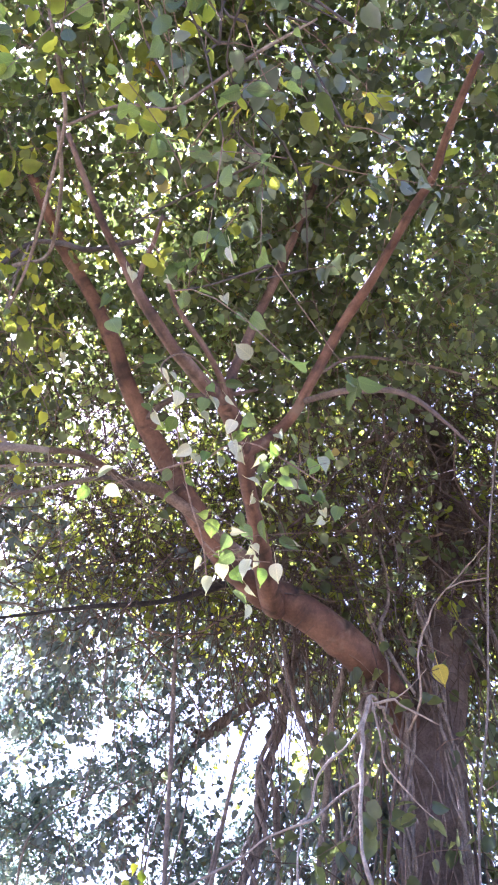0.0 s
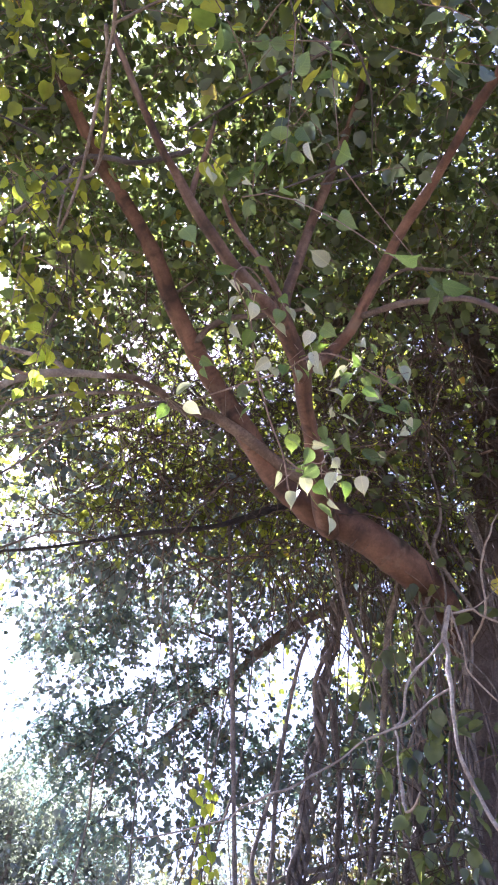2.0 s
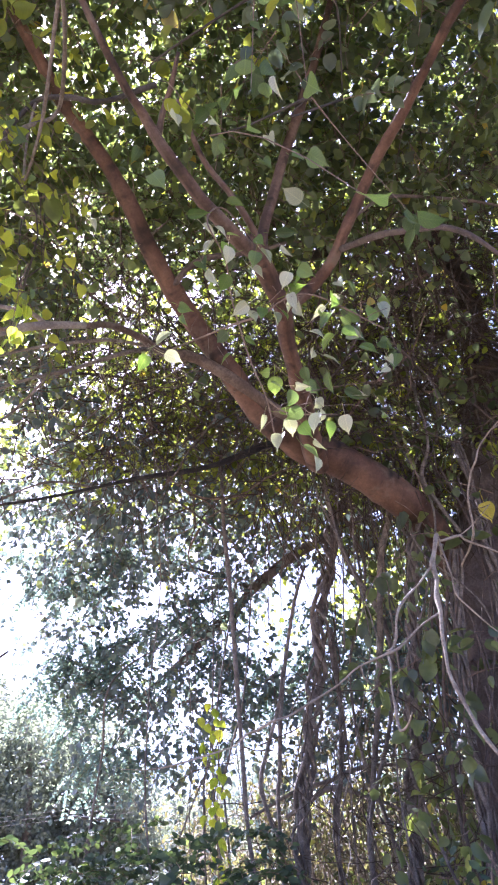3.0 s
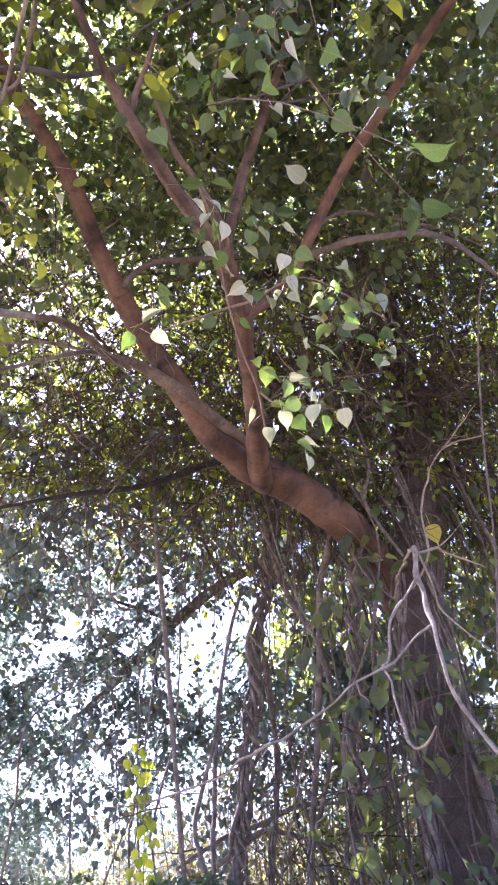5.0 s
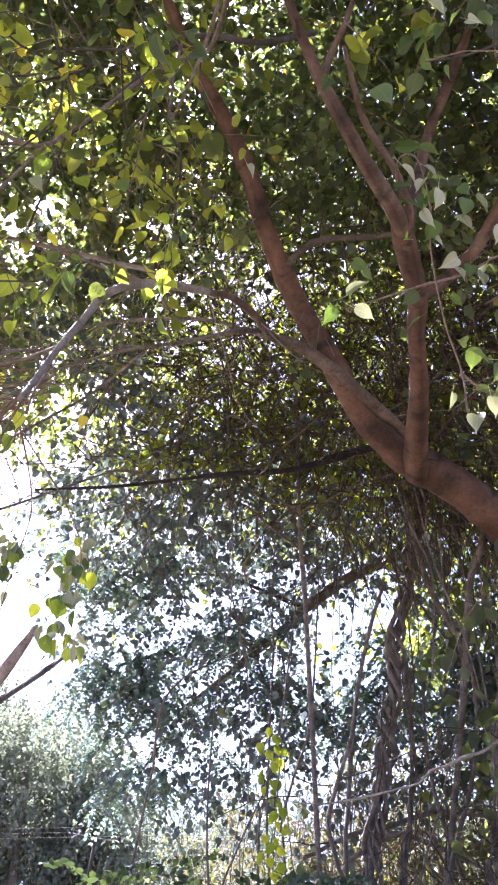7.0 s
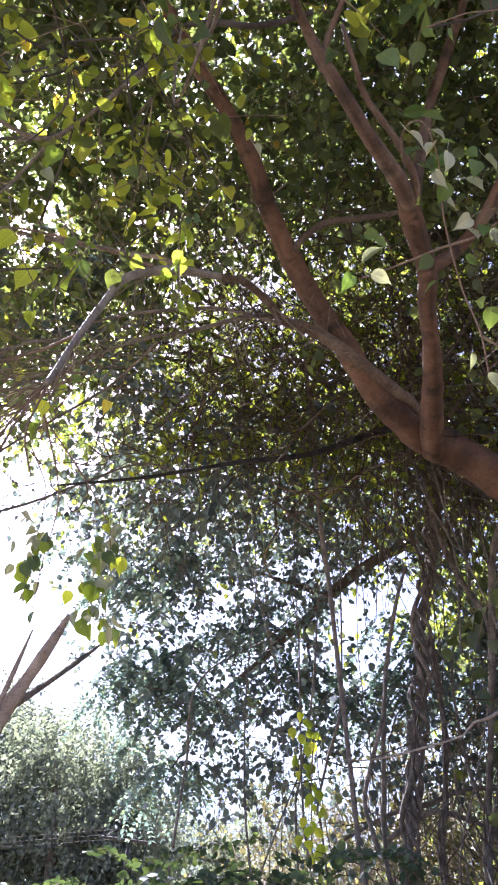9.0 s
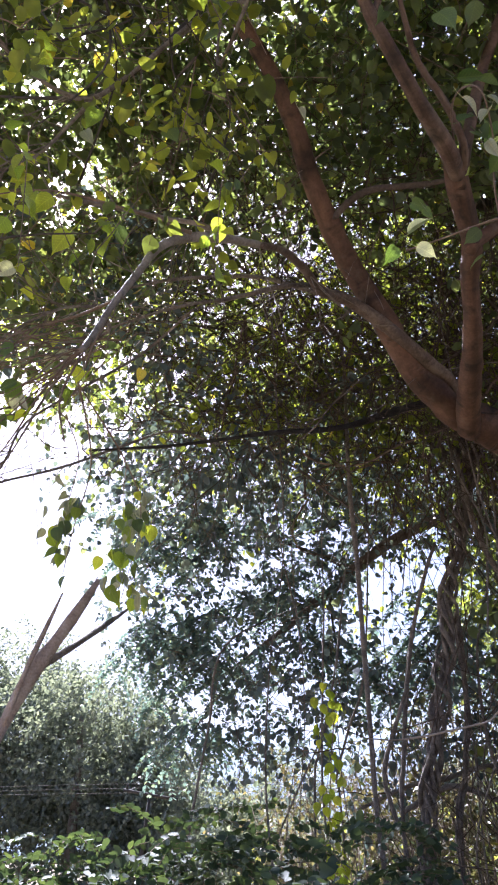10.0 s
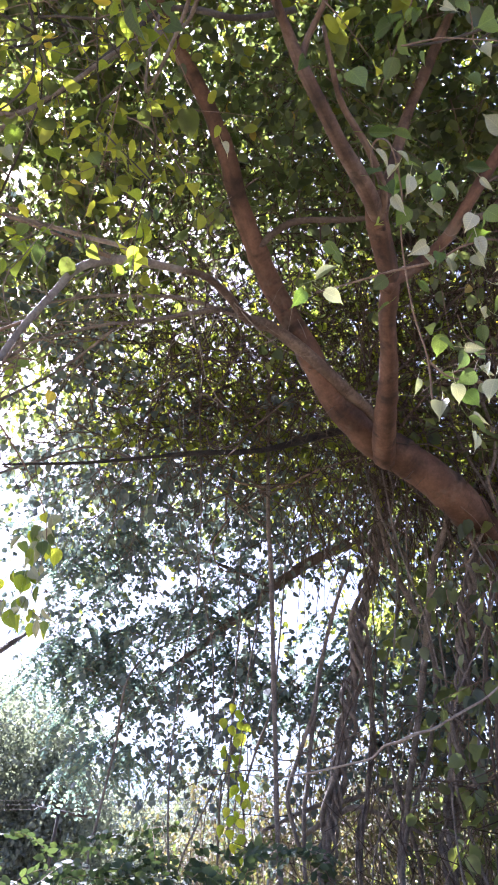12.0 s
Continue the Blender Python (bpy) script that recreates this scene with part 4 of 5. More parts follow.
def thinned(s, keep=0.2):
    """The crown is thin where the sun has a way in towards the overhang."""
    ray = np.array(sun_from)
    near = np.zeros(len(s), bool)
    for at, wide in (((-1.5, 2.2, 4.0), 0.8), ((0.3, 4.8, 4.7), 1.0), ((-0.6, 5.0, 4.6), 0.9)):
        off = s - np.array(at)
        along = off @ ray
        near |= (np.linalg.norm(off - along[:, None] * ray, axis=1) < wide) & (along > 1.2)
    # and openings to the sky beside the left limb
    off = s - np.array([-0.58, 0.42, 1.78])
    for up, wide in ((np.array([-0.045, 0.485, 0.872]), 0.24), (np.array([-0.262, 0.43, 0.865]), 0.17), (np.array([-0.205, 0.453, 0.867]), 0.13)):
        near |= (np.linalg.norm(off - (off @ up)[:, None] * up, axis=1) < wide) & (off @ up > 3.6)
    return s[~near | (rng.random(len(s)) < keep)]


# the far wall of the crown, behind the limbs
s = crown_starts(15500, (0.6, 4.2, 3.6), (5.6, 4.6, 5.0), -0.02)
s = s[(s[:, 1] > 3.6) & (s[:, 2] > np.where(s[:, 0] < 0.3, 4.7, 3.75) + 0.8 * np.clip(-s[:, 0] - 2.2, 0, 3))]
s = s[(s[:, 0] > 0.2) | (s[:, 2] > 6.0) | (rng.random(len(s)) < 0.6)]      # lighter on the open side
s = thinned(s)
s = s[(s[:, 0] > 0.3) | (s[:, 2] > 1.8 + 0.58 * s[:, 1]) | (rng.random(len(s)) < 0.62)]
# the low part takes the blue leaf copy with its shade painted in
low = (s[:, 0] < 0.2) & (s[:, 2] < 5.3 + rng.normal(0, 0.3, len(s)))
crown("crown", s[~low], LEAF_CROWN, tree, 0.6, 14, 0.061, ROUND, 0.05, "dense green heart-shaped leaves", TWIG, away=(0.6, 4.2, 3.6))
crown("crown", s[low], LEAF_BACKLIT, tree, 0.6, 14, 0.062, ROUND, 0.05, "rounded leaves in a backlit blue-green", TWIG, away=(0.6, 4.2, 3.6))
# the outside of the crown, sunlight put into its leaf colour, seen through the gaps
s = crown_starts(6500, (0.6, 4.2, 3.6), (6.4, 5.5, 5.8), -0.02, 0.85)
s = s[(s[:, 1] > 3.0) & (s[:, 2] > np.where(s[:, 0] < 0.3, 5.1, 4.0) + 0.9 * np.clip(-s[:, 0] - 2.6, 0, 3))]
crown("crown", thinned(s, 0.25), LEAF_SUNLIT, tree, 0.7, 12, 0.092, OVAL, 0.06, "sunlit outer leaves of the crown", None)
# inner leaves round the limbs, with a sunlit tone put into their colour
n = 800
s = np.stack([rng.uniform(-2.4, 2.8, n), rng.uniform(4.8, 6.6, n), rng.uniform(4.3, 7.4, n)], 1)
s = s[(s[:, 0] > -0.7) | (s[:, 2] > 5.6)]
crown("crown", s, LEAF_SUNLIT, tree, 0.5, 9, 0.066, ROUND, 0.06, "inner leaves of the crown", TWIG)
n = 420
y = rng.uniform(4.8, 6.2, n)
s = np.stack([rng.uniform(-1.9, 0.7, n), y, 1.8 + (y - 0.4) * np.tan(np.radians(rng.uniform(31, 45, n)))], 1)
crown("crown", s, LEAF_SUNLIT, tree, 0.45, 10, 0.062, ROUND, 0.06, "leaves in a sunlit yellow-green behind a net of twigs", TANGLE)
# leaves low on the open side, backlit shade put into their colour
n = 170
s = np.stack([rng.uniform(-2.5, -0.4, n), rng.uniform(4.9, 6.3, n), rng.uniform(4.35, 5.6, n)], 1)
crown("crown", s, LEAF_BACKLIT, tree, 0.5, 11, 0.062, ROUND, 0.06, "shade-toned rounded leaves among bare twigs", TWIG)
# leaves over the roots and the trunk
n = 270
s = np.stack([rng.uniform(0.3, 2.6, n), rng.uniform(4.5, 6.4, n), 1.4 + 3.9 * rng.random(n) ** 0.8], 1)
crown("crown", s, LEAF_CROWN, tree, 0.5, 7, 0.085, HEART, 0.06, "leaves climbing over roots and trunk", TWIG)
# climbing leaves in front of the trunk
n = 45
s = np.stack([rng.uniform(0.45, 2.0, n), rng.uniform(4.3, 4.9, n), rng.uniform(1.1, 3.5, n)], 1)
crown("crown", s, LEAF_CROWN, tree, 0.4, 6, 0.09, HEART, 0.06, "large leaves climbing in front of the trunk", TWIG)
n = 1100
s = polar(UNDER, rng.uniform(-72, -24, n), rng.uniform(37, 64, n), rng.uniform(5.2, 8.0, n))
crown("crown", thinned(s, 0.55), LEAF_CROWN, tree, 0.6, 12, 0.066, ROUND, 0.06, "leaves at the open edge of the crown", TWIG)
n = 170
s = polar(UNDER, rng.uniform(-54, -30, n), rng.uniform(43, 57, n), rng.uniform(5.0, 7.5, n))
crown("crown", s, LEAF_CROWN, tree, 0.6, 12, 0.066, ROUND, 0.06, "leaves at the open edge of the crown", TWIG)
n = 80
s = polar(UNDER, rng.uniform(-45, -27, n), rng.uniform(44, 54, n), rng.uniform(5.4, 7.6, n))
crown("crown", s, LEAF_CROWN, tree, 0.6, 13, 0.066, ROUND, 0.06, "leaves at the open edge of the crown", TWIG)
n = 90
s = polar(UNDER, rng.uniform(-33, -20, n), rng.uniform(35, 47, n), rng.uniform(5.0, 7.4, n))
crown("crown", s, LEAF_BACKLIT, tree, 0.6, 12, 0.064, ROUND, 0.06, "leaves under the left side branches", TWIG)
n = 270
s = thinned(polar(UNDER, rng.uniform(-37, -19, n), rng.uniform(45, 72, n), rng.uniform(5.0, 7.6, n)), 0.4)
crown("crown", s, LEAF_CROWN, tree, 0.6, 13, 0.066, ROUND, 0.06, "leaves over the left limb", TWIG)
n = 75
s = polar(UNDER, rng.uniform(-46, -29, n), rng.uniform(34.5, 43, n), rng.uniform(4.4, 6.6, n))
crown("crown", s, LEAF_CROWN, tree, 0.5, 11, 0.066, ROUND, 0.06, "leaves at the low tip of the crown", TWIG)
for k in range(64):
    # forking boughs inside the crown
    p = np.array([rng.uniform(-1.6, 2.2), rng.uniform(4.6, 6.2), rng.uniform(4.4, 6.4)])
    d = unit(np.array([rng.normal(-0.2, 1), rng.normal(0, 0.5), rng.normal(0.1, 0.7)]))
    rows, r = [], rng.uniform(0.007, 0.018)
    for q in range(6):
        rows.append((*p, r * (1 - 0.14 * q)))
        d = unit(d + rng.normal(0, 0.3, 3))
        p = p + d * rng.uniform(0.22, 0.4)
    limb("branch", rows, BARK_TRUNK if k % 3 else TWIG, tree, 6, 0.09, 0.2)
n = 420
s = polar(UNDER, rng.uniform(2, 52, n), rng.uniform(46, 76, n), rng.uniform(4.8, 7.5, n))
crown("crown", s, LEAF_CROWN, tree, 0.6, 13, 0.07, ROUND, 0.06, "dense leaves over the arching boughs", TWIG)
n = 5000
s = polar(UNDER, rng.uniform(-75, 75, n), rng.uniform(46, 95, n), rng.uniform(4.6, 7.5, n))
s = s[(s[:, 0] > -0.9) | (rng.random(n) < 0.72)]
s = thinned(s)
crown("crown", s, LEAF_CROWN, tree, 0.6, 13, 0.066, ROUND, 0.06, "upper leaves of the crown", TWIG)

# ---- single leaves near the path ----
def leaf_blade(name, mat, width=0.46, tail=0.2, fold=0.1, curl=0.14):
    """Heart-shaped blade with a drawn-out tip, folded along the midrib; unit length."""
    ts = [(0.0, 0.02), (0.01, 0.17), (0.08, 0.31), (0.22, 0.41), (0.4, 0.44), (0.58, 0.39), (0.75, 0.26), (0.87, 0.13), (0.95, 0.05)]
    ridge = [0.0, 0.02, 0.1, 0.24, 0.42, 0.6, 0.76, 0.87, 0.95]
    v, uv, f = [], [], []
    for (y, x), m in zip(ts, ridge):
        x *= width / 0.46
        for sx, yy in ((-x, y), (0.0, m), (x, y)):
            v.append((sx, yy, fold * abs(sx) * 2 - curl * yy * yy + 0.012 * math.sin(9 * yy) * (1 if sx > 0 else -1)))
            uv.append((sx, yy))
    v.append((0.01, 1.0 + tail, -curl * 1.2 - 0.05))
    uv.append((0.0, 1.0 + tail))
    for r in range(len(ts) - 1):
        a = r * 3
        f += [(a, a + 1, a + 4), (a, a + 4, a + 3), (a + 1, a + 2, a + 5), (a + 1, a + 5, a + 4)]
    a = (len(ts) - 1) * 3
    f += [(a, a + 1, len(v) - 1), (a + 1, a + 2, len(v) - 1)]
    # stalk
    b = len(v)
    for k, (yy, zz) in enumerate(((0.0, 0.0), (-0.3, 0.02), (-0.62, 0.1))):
        for s3 in range(3):
            an = 2.094 * s3
            v.append((0.013 * math.cos(an), yy, zz + 0.013 * math.sin(an)))
            uv.append((0.0, 0.0))
    for k in range(2):
        for s3 in range(3):
            p, q = b + k * 3 + s3, b + k * 3 + (s3 + 1) % 3
            f += [(p, q, q + 3), (p, q + 3, p + 3)]
    return tri_mesh(name, v, f, mat, smooth=True, uv=uv)


BLADES = {key: [leaf_blade("leaf", mat, w, t, fo, cu) for w, t, fo, cu in ((0.42, 0.1, 0.16, 0.16), (0.36, 0.14, 0.4, 0.05), (0.44, 0.08, 0.08, 0.3), (0.26, 0.14, 0.6, -0.12), (0.19, 0.12, 0.5, 0.2))]
          for key, mat in (("near", LEAF_NEAR), ("pale", LEAF_GLARE), ("lime", LEAF_SUNLIT_LIME), ("green", LEAF_GREEN), ("yellow", LEAF_YELLOW))}


def place_leaf(parent, at, tip, face, size, key="near", label=""):
    """One leaf as a part: base at a place, tip along a direction, upper face towards a direction."""
    y = Vector(tip).normalized()
    x = y.cross(Vector(face)).normalized()
    z = x.cross(y)
    ob = link_part("leaf", BLADES[key][rng.choice((0, 1, 3, 4, 4) if key == "pale" else (0, 1, 2, 3))], parent, label)
    ob.matrix_basis = Matrix.Translation(at) @ Matrix((x, y, z)).transposed().to_4x4() @ Matrix.Scale(size, 4)
    return ob


# ---- overhang near the viewer: the nearest leaves are single parts ----
def overhang(n, az, el, far, count, size, label, mat=LEAF_OVER):
    s = polar(UNDER, rng.uniform(*az, n), rng.uniform(*el, n), rng.uniform(*far, n))
    at, axis, face, lines = sprays(s, rng.normal(0, 1, s.shape), 0.45, count, 0.055, 0.7, twig=0.003)
    length = rng.normal(size, size * 0.2, len(at)).clip(size * 0.45, size * 1.5)
    order = np.argsort(np.linalg.norm(at - UNDER, axis=1))
    for k in order[:60]:
        # mostly the sunlit-coloured copy on the left side, the plain leaf elsewhere
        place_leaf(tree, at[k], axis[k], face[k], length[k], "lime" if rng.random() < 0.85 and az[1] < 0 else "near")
    rest = order[60:]
    leaf_cloud("crown", at[rest], axis[rest], face[rest], length[rest], HEART, mat, tree, label)
    joined_tubes("twig_mass", lines, 4, TWIG, tree)
    # bare forking twigs that carry the sprays
    bare = []
    for k in range(2 * n):
        a, b = s[rng.integers(0, n)], s[rng.integers(0, n)]
        if np.linalg.norm(a - b) < 0.7:
            mid = (a + b) / 2 + rng.normal(0, 0.1, 3)
            bare.append(smooth_line([(*a, 0.0025), (*mid, 0.004), (*b, 0.006)], 0.08))
    if bare:
        joined_tubes("twig_mass", bare, 5, BARK_DARK, tree, label="dark forking twigs")


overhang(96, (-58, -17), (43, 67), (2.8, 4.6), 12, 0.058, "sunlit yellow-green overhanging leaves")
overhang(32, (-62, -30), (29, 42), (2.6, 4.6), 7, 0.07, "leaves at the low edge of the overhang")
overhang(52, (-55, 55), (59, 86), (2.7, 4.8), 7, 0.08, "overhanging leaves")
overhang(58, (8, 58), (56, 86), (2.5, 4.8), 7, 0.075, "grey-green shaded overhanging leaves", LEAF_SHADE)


spray = limb("leafy_twig", [(-0.02, 2.85, 4.5, 0.006), (-0.15, 2.2, 4.2, 0.004), (-0.19, 1.75, 3.66, 0.003), (-0.15, 1.85, 3.56, 0.003), (-0.15, 1.95, 3.46, 0.003), (-0.12, 2.08, 3.29, 0.003), (-0.08, 2.16, 3.16, 0.003), (-0.07, 2.23, 3.05, 0.003), (-0.06, 2.25, 3.02, 0.002)], TWIG, tree, 6, 0.02, 0.15, "thin twig with drooping leaves")
limb("twig", [(-0.41, 2.1, 3.4, 0.003), (-0.3, 2.13, 3.46, 0.003), (-0.16, 2.05, 3.43, 0.004), (-0.05, 2.0, 3.41, 0.004), (0.03, 1.92, 3.39, 0.003), (0.14, 1.9, 3.37, 0.003), (0.36, 2.0, 3.26, 0.002)], TWIG, spray, 6, 0.02, 0.15)
limb("twig", [(-0.08, 2.17, 3.16, 0.004), (-0.02, 2.18, 3.1, 0.003), (0.06, 2.17, 3.07, 0.003), (0.16, 2.18, 3.06, 0.002)], TWIG, spray, 6, 0.02, 0.15)
OUTWARD = Vector((-0.15, -0.75, -0.62))
def near_leaves(*rows):
    for x, y, z, half, key, tx, tz, turn in rows:
        tip = Vector((tx + rng.normal(0, 0.2), rng.uniform(-0.5, 0.4), tz + rng.normal(0, 0.2)))
        face = Vector((OUTWARD.x + turn * rng.choice([-1, 1]) + rng.normal(0, 0.3), OUTWARD.y, OUTWARD.z + 0.5 * turn + rng.normal(0, 0.3)))
        place_leaf(spray, (x, y, z + half * 0.6), tip, face, half * 1.85, key)


near_leaves(
    (-0.045, 2.22, 3.01, 0.043, "pale", -0.1, -1.0, 0.1), (0.03, 2.21, 3.04, 0.036, "green", 0.25, -1.0, 0.2), (0.12, 2.2, 3.03, 0.036, "green", 0.05, -1.0, 1.0),
    (0.06, 2.32, 2.96, 0.034, "pale", 0.0, -1.0, 1.2), (0.07, 2.3, 3.02, 0.034, "pale", 0.1, -1.0, 1.0), (-0.1, 2.24, 3.12, 0.034, "pale", -0.2, -1.0, 0.5),
    (0.09, 2.17, 3.1, 0.036, "pale", -0.3, -0.6, 0.5), (0.2, 2.16, 3.12, 0.042, "near", 0.9, -0.5, 0.7), (0.06, 2.15, 3.18, 0.036, "near", 0.5, -0.8, 0.4),
    (-0.01, 2.01, 3.4, 0.036, "pale", 0.1, -1.0, 0.9), (0.08, 1.99, 3.4, 0.036, "pale", 0.2, -1.0, 0.6), (0.17, 1.99, 3.37, 0.038, "pale", -0.9, -0.5, 0.6),
)
near_leaves(
    (0.05, 1.96, 3.43, 0.036, "green", 0.9, 0.2, 0.9), (0.23, 2.0, 3.32, 0.036, "near", 0.3, -0.9, 0.3), (0.34, 2.04, 3.22, 0.034, "near", 0.2, -0.9, 0.2),
    (0.36, 2.07, 3.17, 0.034, "pale", 0.0, -0.9, 0.2), (0.14, 1.73, 3.62, 0.04, "pale", -0.6, 0.5, 0.6), (0.06, 1.56, 3.76, 0.042, "pale", 0.1, -1.0, 0.3),
    (0.03, 1.62, 3.72, 0.04, "near", 0.2, -1.0, 0.3), (-0.42, 1.93, 3.27, 0.038, "pale", 0.9, 0.3, 0.3), (-0.4, 1.95, 3.24, 0.034, "pale", 0.5, -0.6, 0.3),
    (-0.46, 1.94, 3.24, 0.034, "green", -0.5, -0.9, 0.6), (-0.25, 1.71, 3.63, 0.04, "green", 0.9, 0.1, 0.5), (-0.11, 1.86, 3.57, 0.04, "green", -0.9, 0.0, 0.9),
)
near_leaves(
    (-0.07, 1.89, 3.52, 0.036, "pale", 0.4, -0.8, 0.8), (0.1, 1.89, 3.48, 0.036, "near", 0.6, -0.7, 0.5), (0.25, 2.01, 3.34, 0.036, "near", 0.6, -0.6, 0.4),
    (0.04, 1.8, 3.57, 0.038, "near", 0.8, -0.3, 0.6), (-0.04, 1.85, 3.55, 0.034, "near", -0.5, -0.7, 0.4), (0.21, 2.19, 3.11, 0.036, "pale", 0.7, -0.7, 0.8),
    (-0.37, 2.1, 3.59, 0.034, "green", 0.5, -0.7, 0.6), (-0.21, 1.27, 3.54, 0.036, "pale", 0.05, -1.0, 1.1), (-0.1, 1.35, 3.6, 0.036, "pale", -0.1, -1.0, 0.9),
    (0.1, 1.35, 3.75, 0.042, "pale", 0.1, -1.0, 0.5), (-0.2, 1.75, 3.4, 0.034, "pale", 0.3, -1.0, 0.8), (-0.32, 1.5, 3.6, 0.04, "near", 0.3, -0.9, 0.3),
)
near_leaves(
    (-0.72, 2.05, 4.1, 0.042, "pale", 0.3, -0.9, 0.5), (-0.42, 1.71, 4.02, 0.046, "near", -0.1, -1.0, 0.2), (-0.13, 1.91, 3.9, 0.04, "green", 0.6, -0.6, 0.4),
    (0.3, 2.3, 3.5, 0.04, "near", 0.2, -1, 0.3), (0.45, 2.4, 3.42, 0.04, "near", -0.3, -1, 0.4), (0.42, 2.25, 3.6, 0.038, "near", 0.4, -0.8, 0.5),
)

for k in range(62):
    # small crowded leaves round the twigs
    c, sp = (((0.02, 1.97, 3.42), (0.13, 0.06, 0.09)), ((0.06, 2.15, 3.1), (0.09, 0.05, 0.08)), ((-0.15, 1.85, 3.58), (0.1, 0.08, 0.09)), ((0.3, 2.05, 3.3), (0.09, 0.07, 0.1)))[k % 4]
    at = np.array(c) + rng.normal(0, sp)
    key = ("pale", "near", "near", "green", "pale")[rng.integers(0, 5)]
    tip = Vector((rng.normal(0.1, 0.6), rng.normal(0, 0.4), -rng.uniform(0.3, 1.2)))
    face = Vector((rng.normal(0, 0.9), -0.7, rng.normal(0, 0.7)))
    place_leaf(spray, at, tip, face, rng.uniform(0.045, 0.075), key)
for k in range(14):
    a = np.array(((0.02, 1.97, 3.42), (0.06, 2.15, 3.12), (0.28, 2.05, 3.32))[k % 3])
    b = a + rng.normal(0, [0.12, 0.06, 0.09])
    limb("twig", [(*(a + rng.normal(0, 0.04, 3)), 0.0016), (*((a + b) / 2 + [0, 0, 0.02]), 0.0014), (*b, 0.001)], TWIG, spray, 4, 0.03, 0.0)

left_twigs = limb("leafy_twig", [(-1.16, 2.26, 3.78, 0.008), (-1.35, 2.1, 3.76, 0.005), (-1.57, 2.0, 3.78, 0.004), (-1.71, 1.95, 3.75, 0.003), (-1.9, 1.9, 3.68, 0.002)], TWIG, tree, 6, 0.02, 0.15, "thin twig with sunlit lime leaves")
for x, y, z, half, key in (
    (-1.28, 1.69, 4.19, 0.05, "yellow"), (-1.51, 1.97, 4.03, 0.034, "pale"), (-1.53, 2.04, 3.57, 0.046, "lime"), (-1.45, 2.11, 3.69, 0.04, "lime"), (-1.45, 2.16, 3.64, 0.04, "lime"),
    (-1.54, 2.16, 3.6, 0.03, "lime"), (-1.59, 2.2, 3.53, 0.036, "lime"), (-1.56, 1.94, 3.64, 0.046, "lime"), (-1.65, 1.93, 3.6, 0.046, "lime"), (-1.64, 1.89, 3.77, 0.036, "yellow"),
    (-1.76, 1.78, 3.79, 0.04, "lime"), (-1.36, 2.41, 3.25, 0.028, "yellow"), (-1.23, 3.81, 4.8, 0.05, "near"), (-1.8, 2.0, 3.5, 0.04, "lime"), (-1.72, 2.05, 3.45, 0.04, "pale"),
    (-1.4, 1.85, 3.95, 0.04, "lime"), (-1.3, 1.9, 3.9, 0.036, "lime"), (-1.2, 2.0, 4.0, 0.04, "near"), (-1.1, 1.8, 4.2, 0.04, "lime"), (-1.75, 1.7, 4.0, 0.04, "lime"), (-1.62, 1.75, 4.1, 0.04, "near"),
):
    tip = Vector((rng.uniform(-0.9, 0.7), rng.uniform(-0.4, 0.3), -rng.uniform(0.5, 1.2)))
    place_leaf(left_twigs, (x, y, z + half), tip, Vector((rng.uniform(-0.5, 0.7), -0.75, rng.uniform(-0.6, 0.3))), half * 2.0, key)
drop = limb("leafy_twig", [(-1.61, 2.34, 3.31, 0.006), (-1.66, 2.6, 3.3, 0.004), (-1.7, 2.85, 3.15, 0.003), (-1.76, 2.9, 2.9, 0.002), (-1.78, 2.9, 2.7, 0.0015)], TWIG, tree, 6, 0.02, 0.15, "hanging string of green leaves")
limb("twig", [(-1.64, 2.5, 3.31, 0.004), (-1.55, 2.85, 3.15, 0.003), (-1.5, 2.95, 2.95, 0.002), (-1.56, 2.98, 2.62, 0.0015)], TWIG, drop, 6, 0.02, 0.15)
for x, y, z, half in ((-1.8, 2.89, 2.74, 0.04), (-1.81, 2.85, 2.84, 0.04), (-1.83, 3.0, 3.05, 0.03), (-1.58, 3.01, 2.67, 0.05), (-1.61, 2.96, 2.78, 0.036), (-1.66, 2.95, 2.75, 0.036), (-1.53, 2.94, 2.89, 0.042), (-1.47, 2.94, 2.93, 0.036),
                      (-1.56, 2.96, 2.6, 0.045), (-1.5, 2.9, 3.0, 0.036), (-1.75, 2.88, 2.94, 0.034), (-1.5, 2.95, 2.8, 0.036), (-1.77, 2.9, 2.66, 0.034)):
    tip = Vector((rng.uniform(-0.4, 0.4), rng.uniform(-0.4, 0.4), -1))
    place_leaf(drop, (x, y, z + half), tip, Vector((rng.uniform(-0.8, 0.8), -0.8, rng.uniform(-0.3, 0.3))), half * 1.55, ("lime", "near", "pale")[rng.integers(0, 3)])
for k in range(72):
    # the rest of the drooping strings, smaller and paler
    f = rng.random()
    c, wide = (((-1.53 + 0.02 * math.sin(9 * f), 2.95, 3.05 - 0.42 * f), 0.035), ((-1.84 + 0.03 * math.sin(8 * f), 2.95, 3.1 - 0.32 * f), 0.03))[k % 5 > 2]
    at = np.array(c) + rng.normal(0, (wide, 0.05, 0.02))
    place_leaf(drop, at, (rng.normal(0, 0.5), rng.normal(0, 0.4), -1), (rng.normal(0, 0.7), -0.8, rng.normal(0, 0.4)), rng.uniform(0.05, 0.075), ("lime", "near", "pale", "pale")[rng.integers(0, 4)])
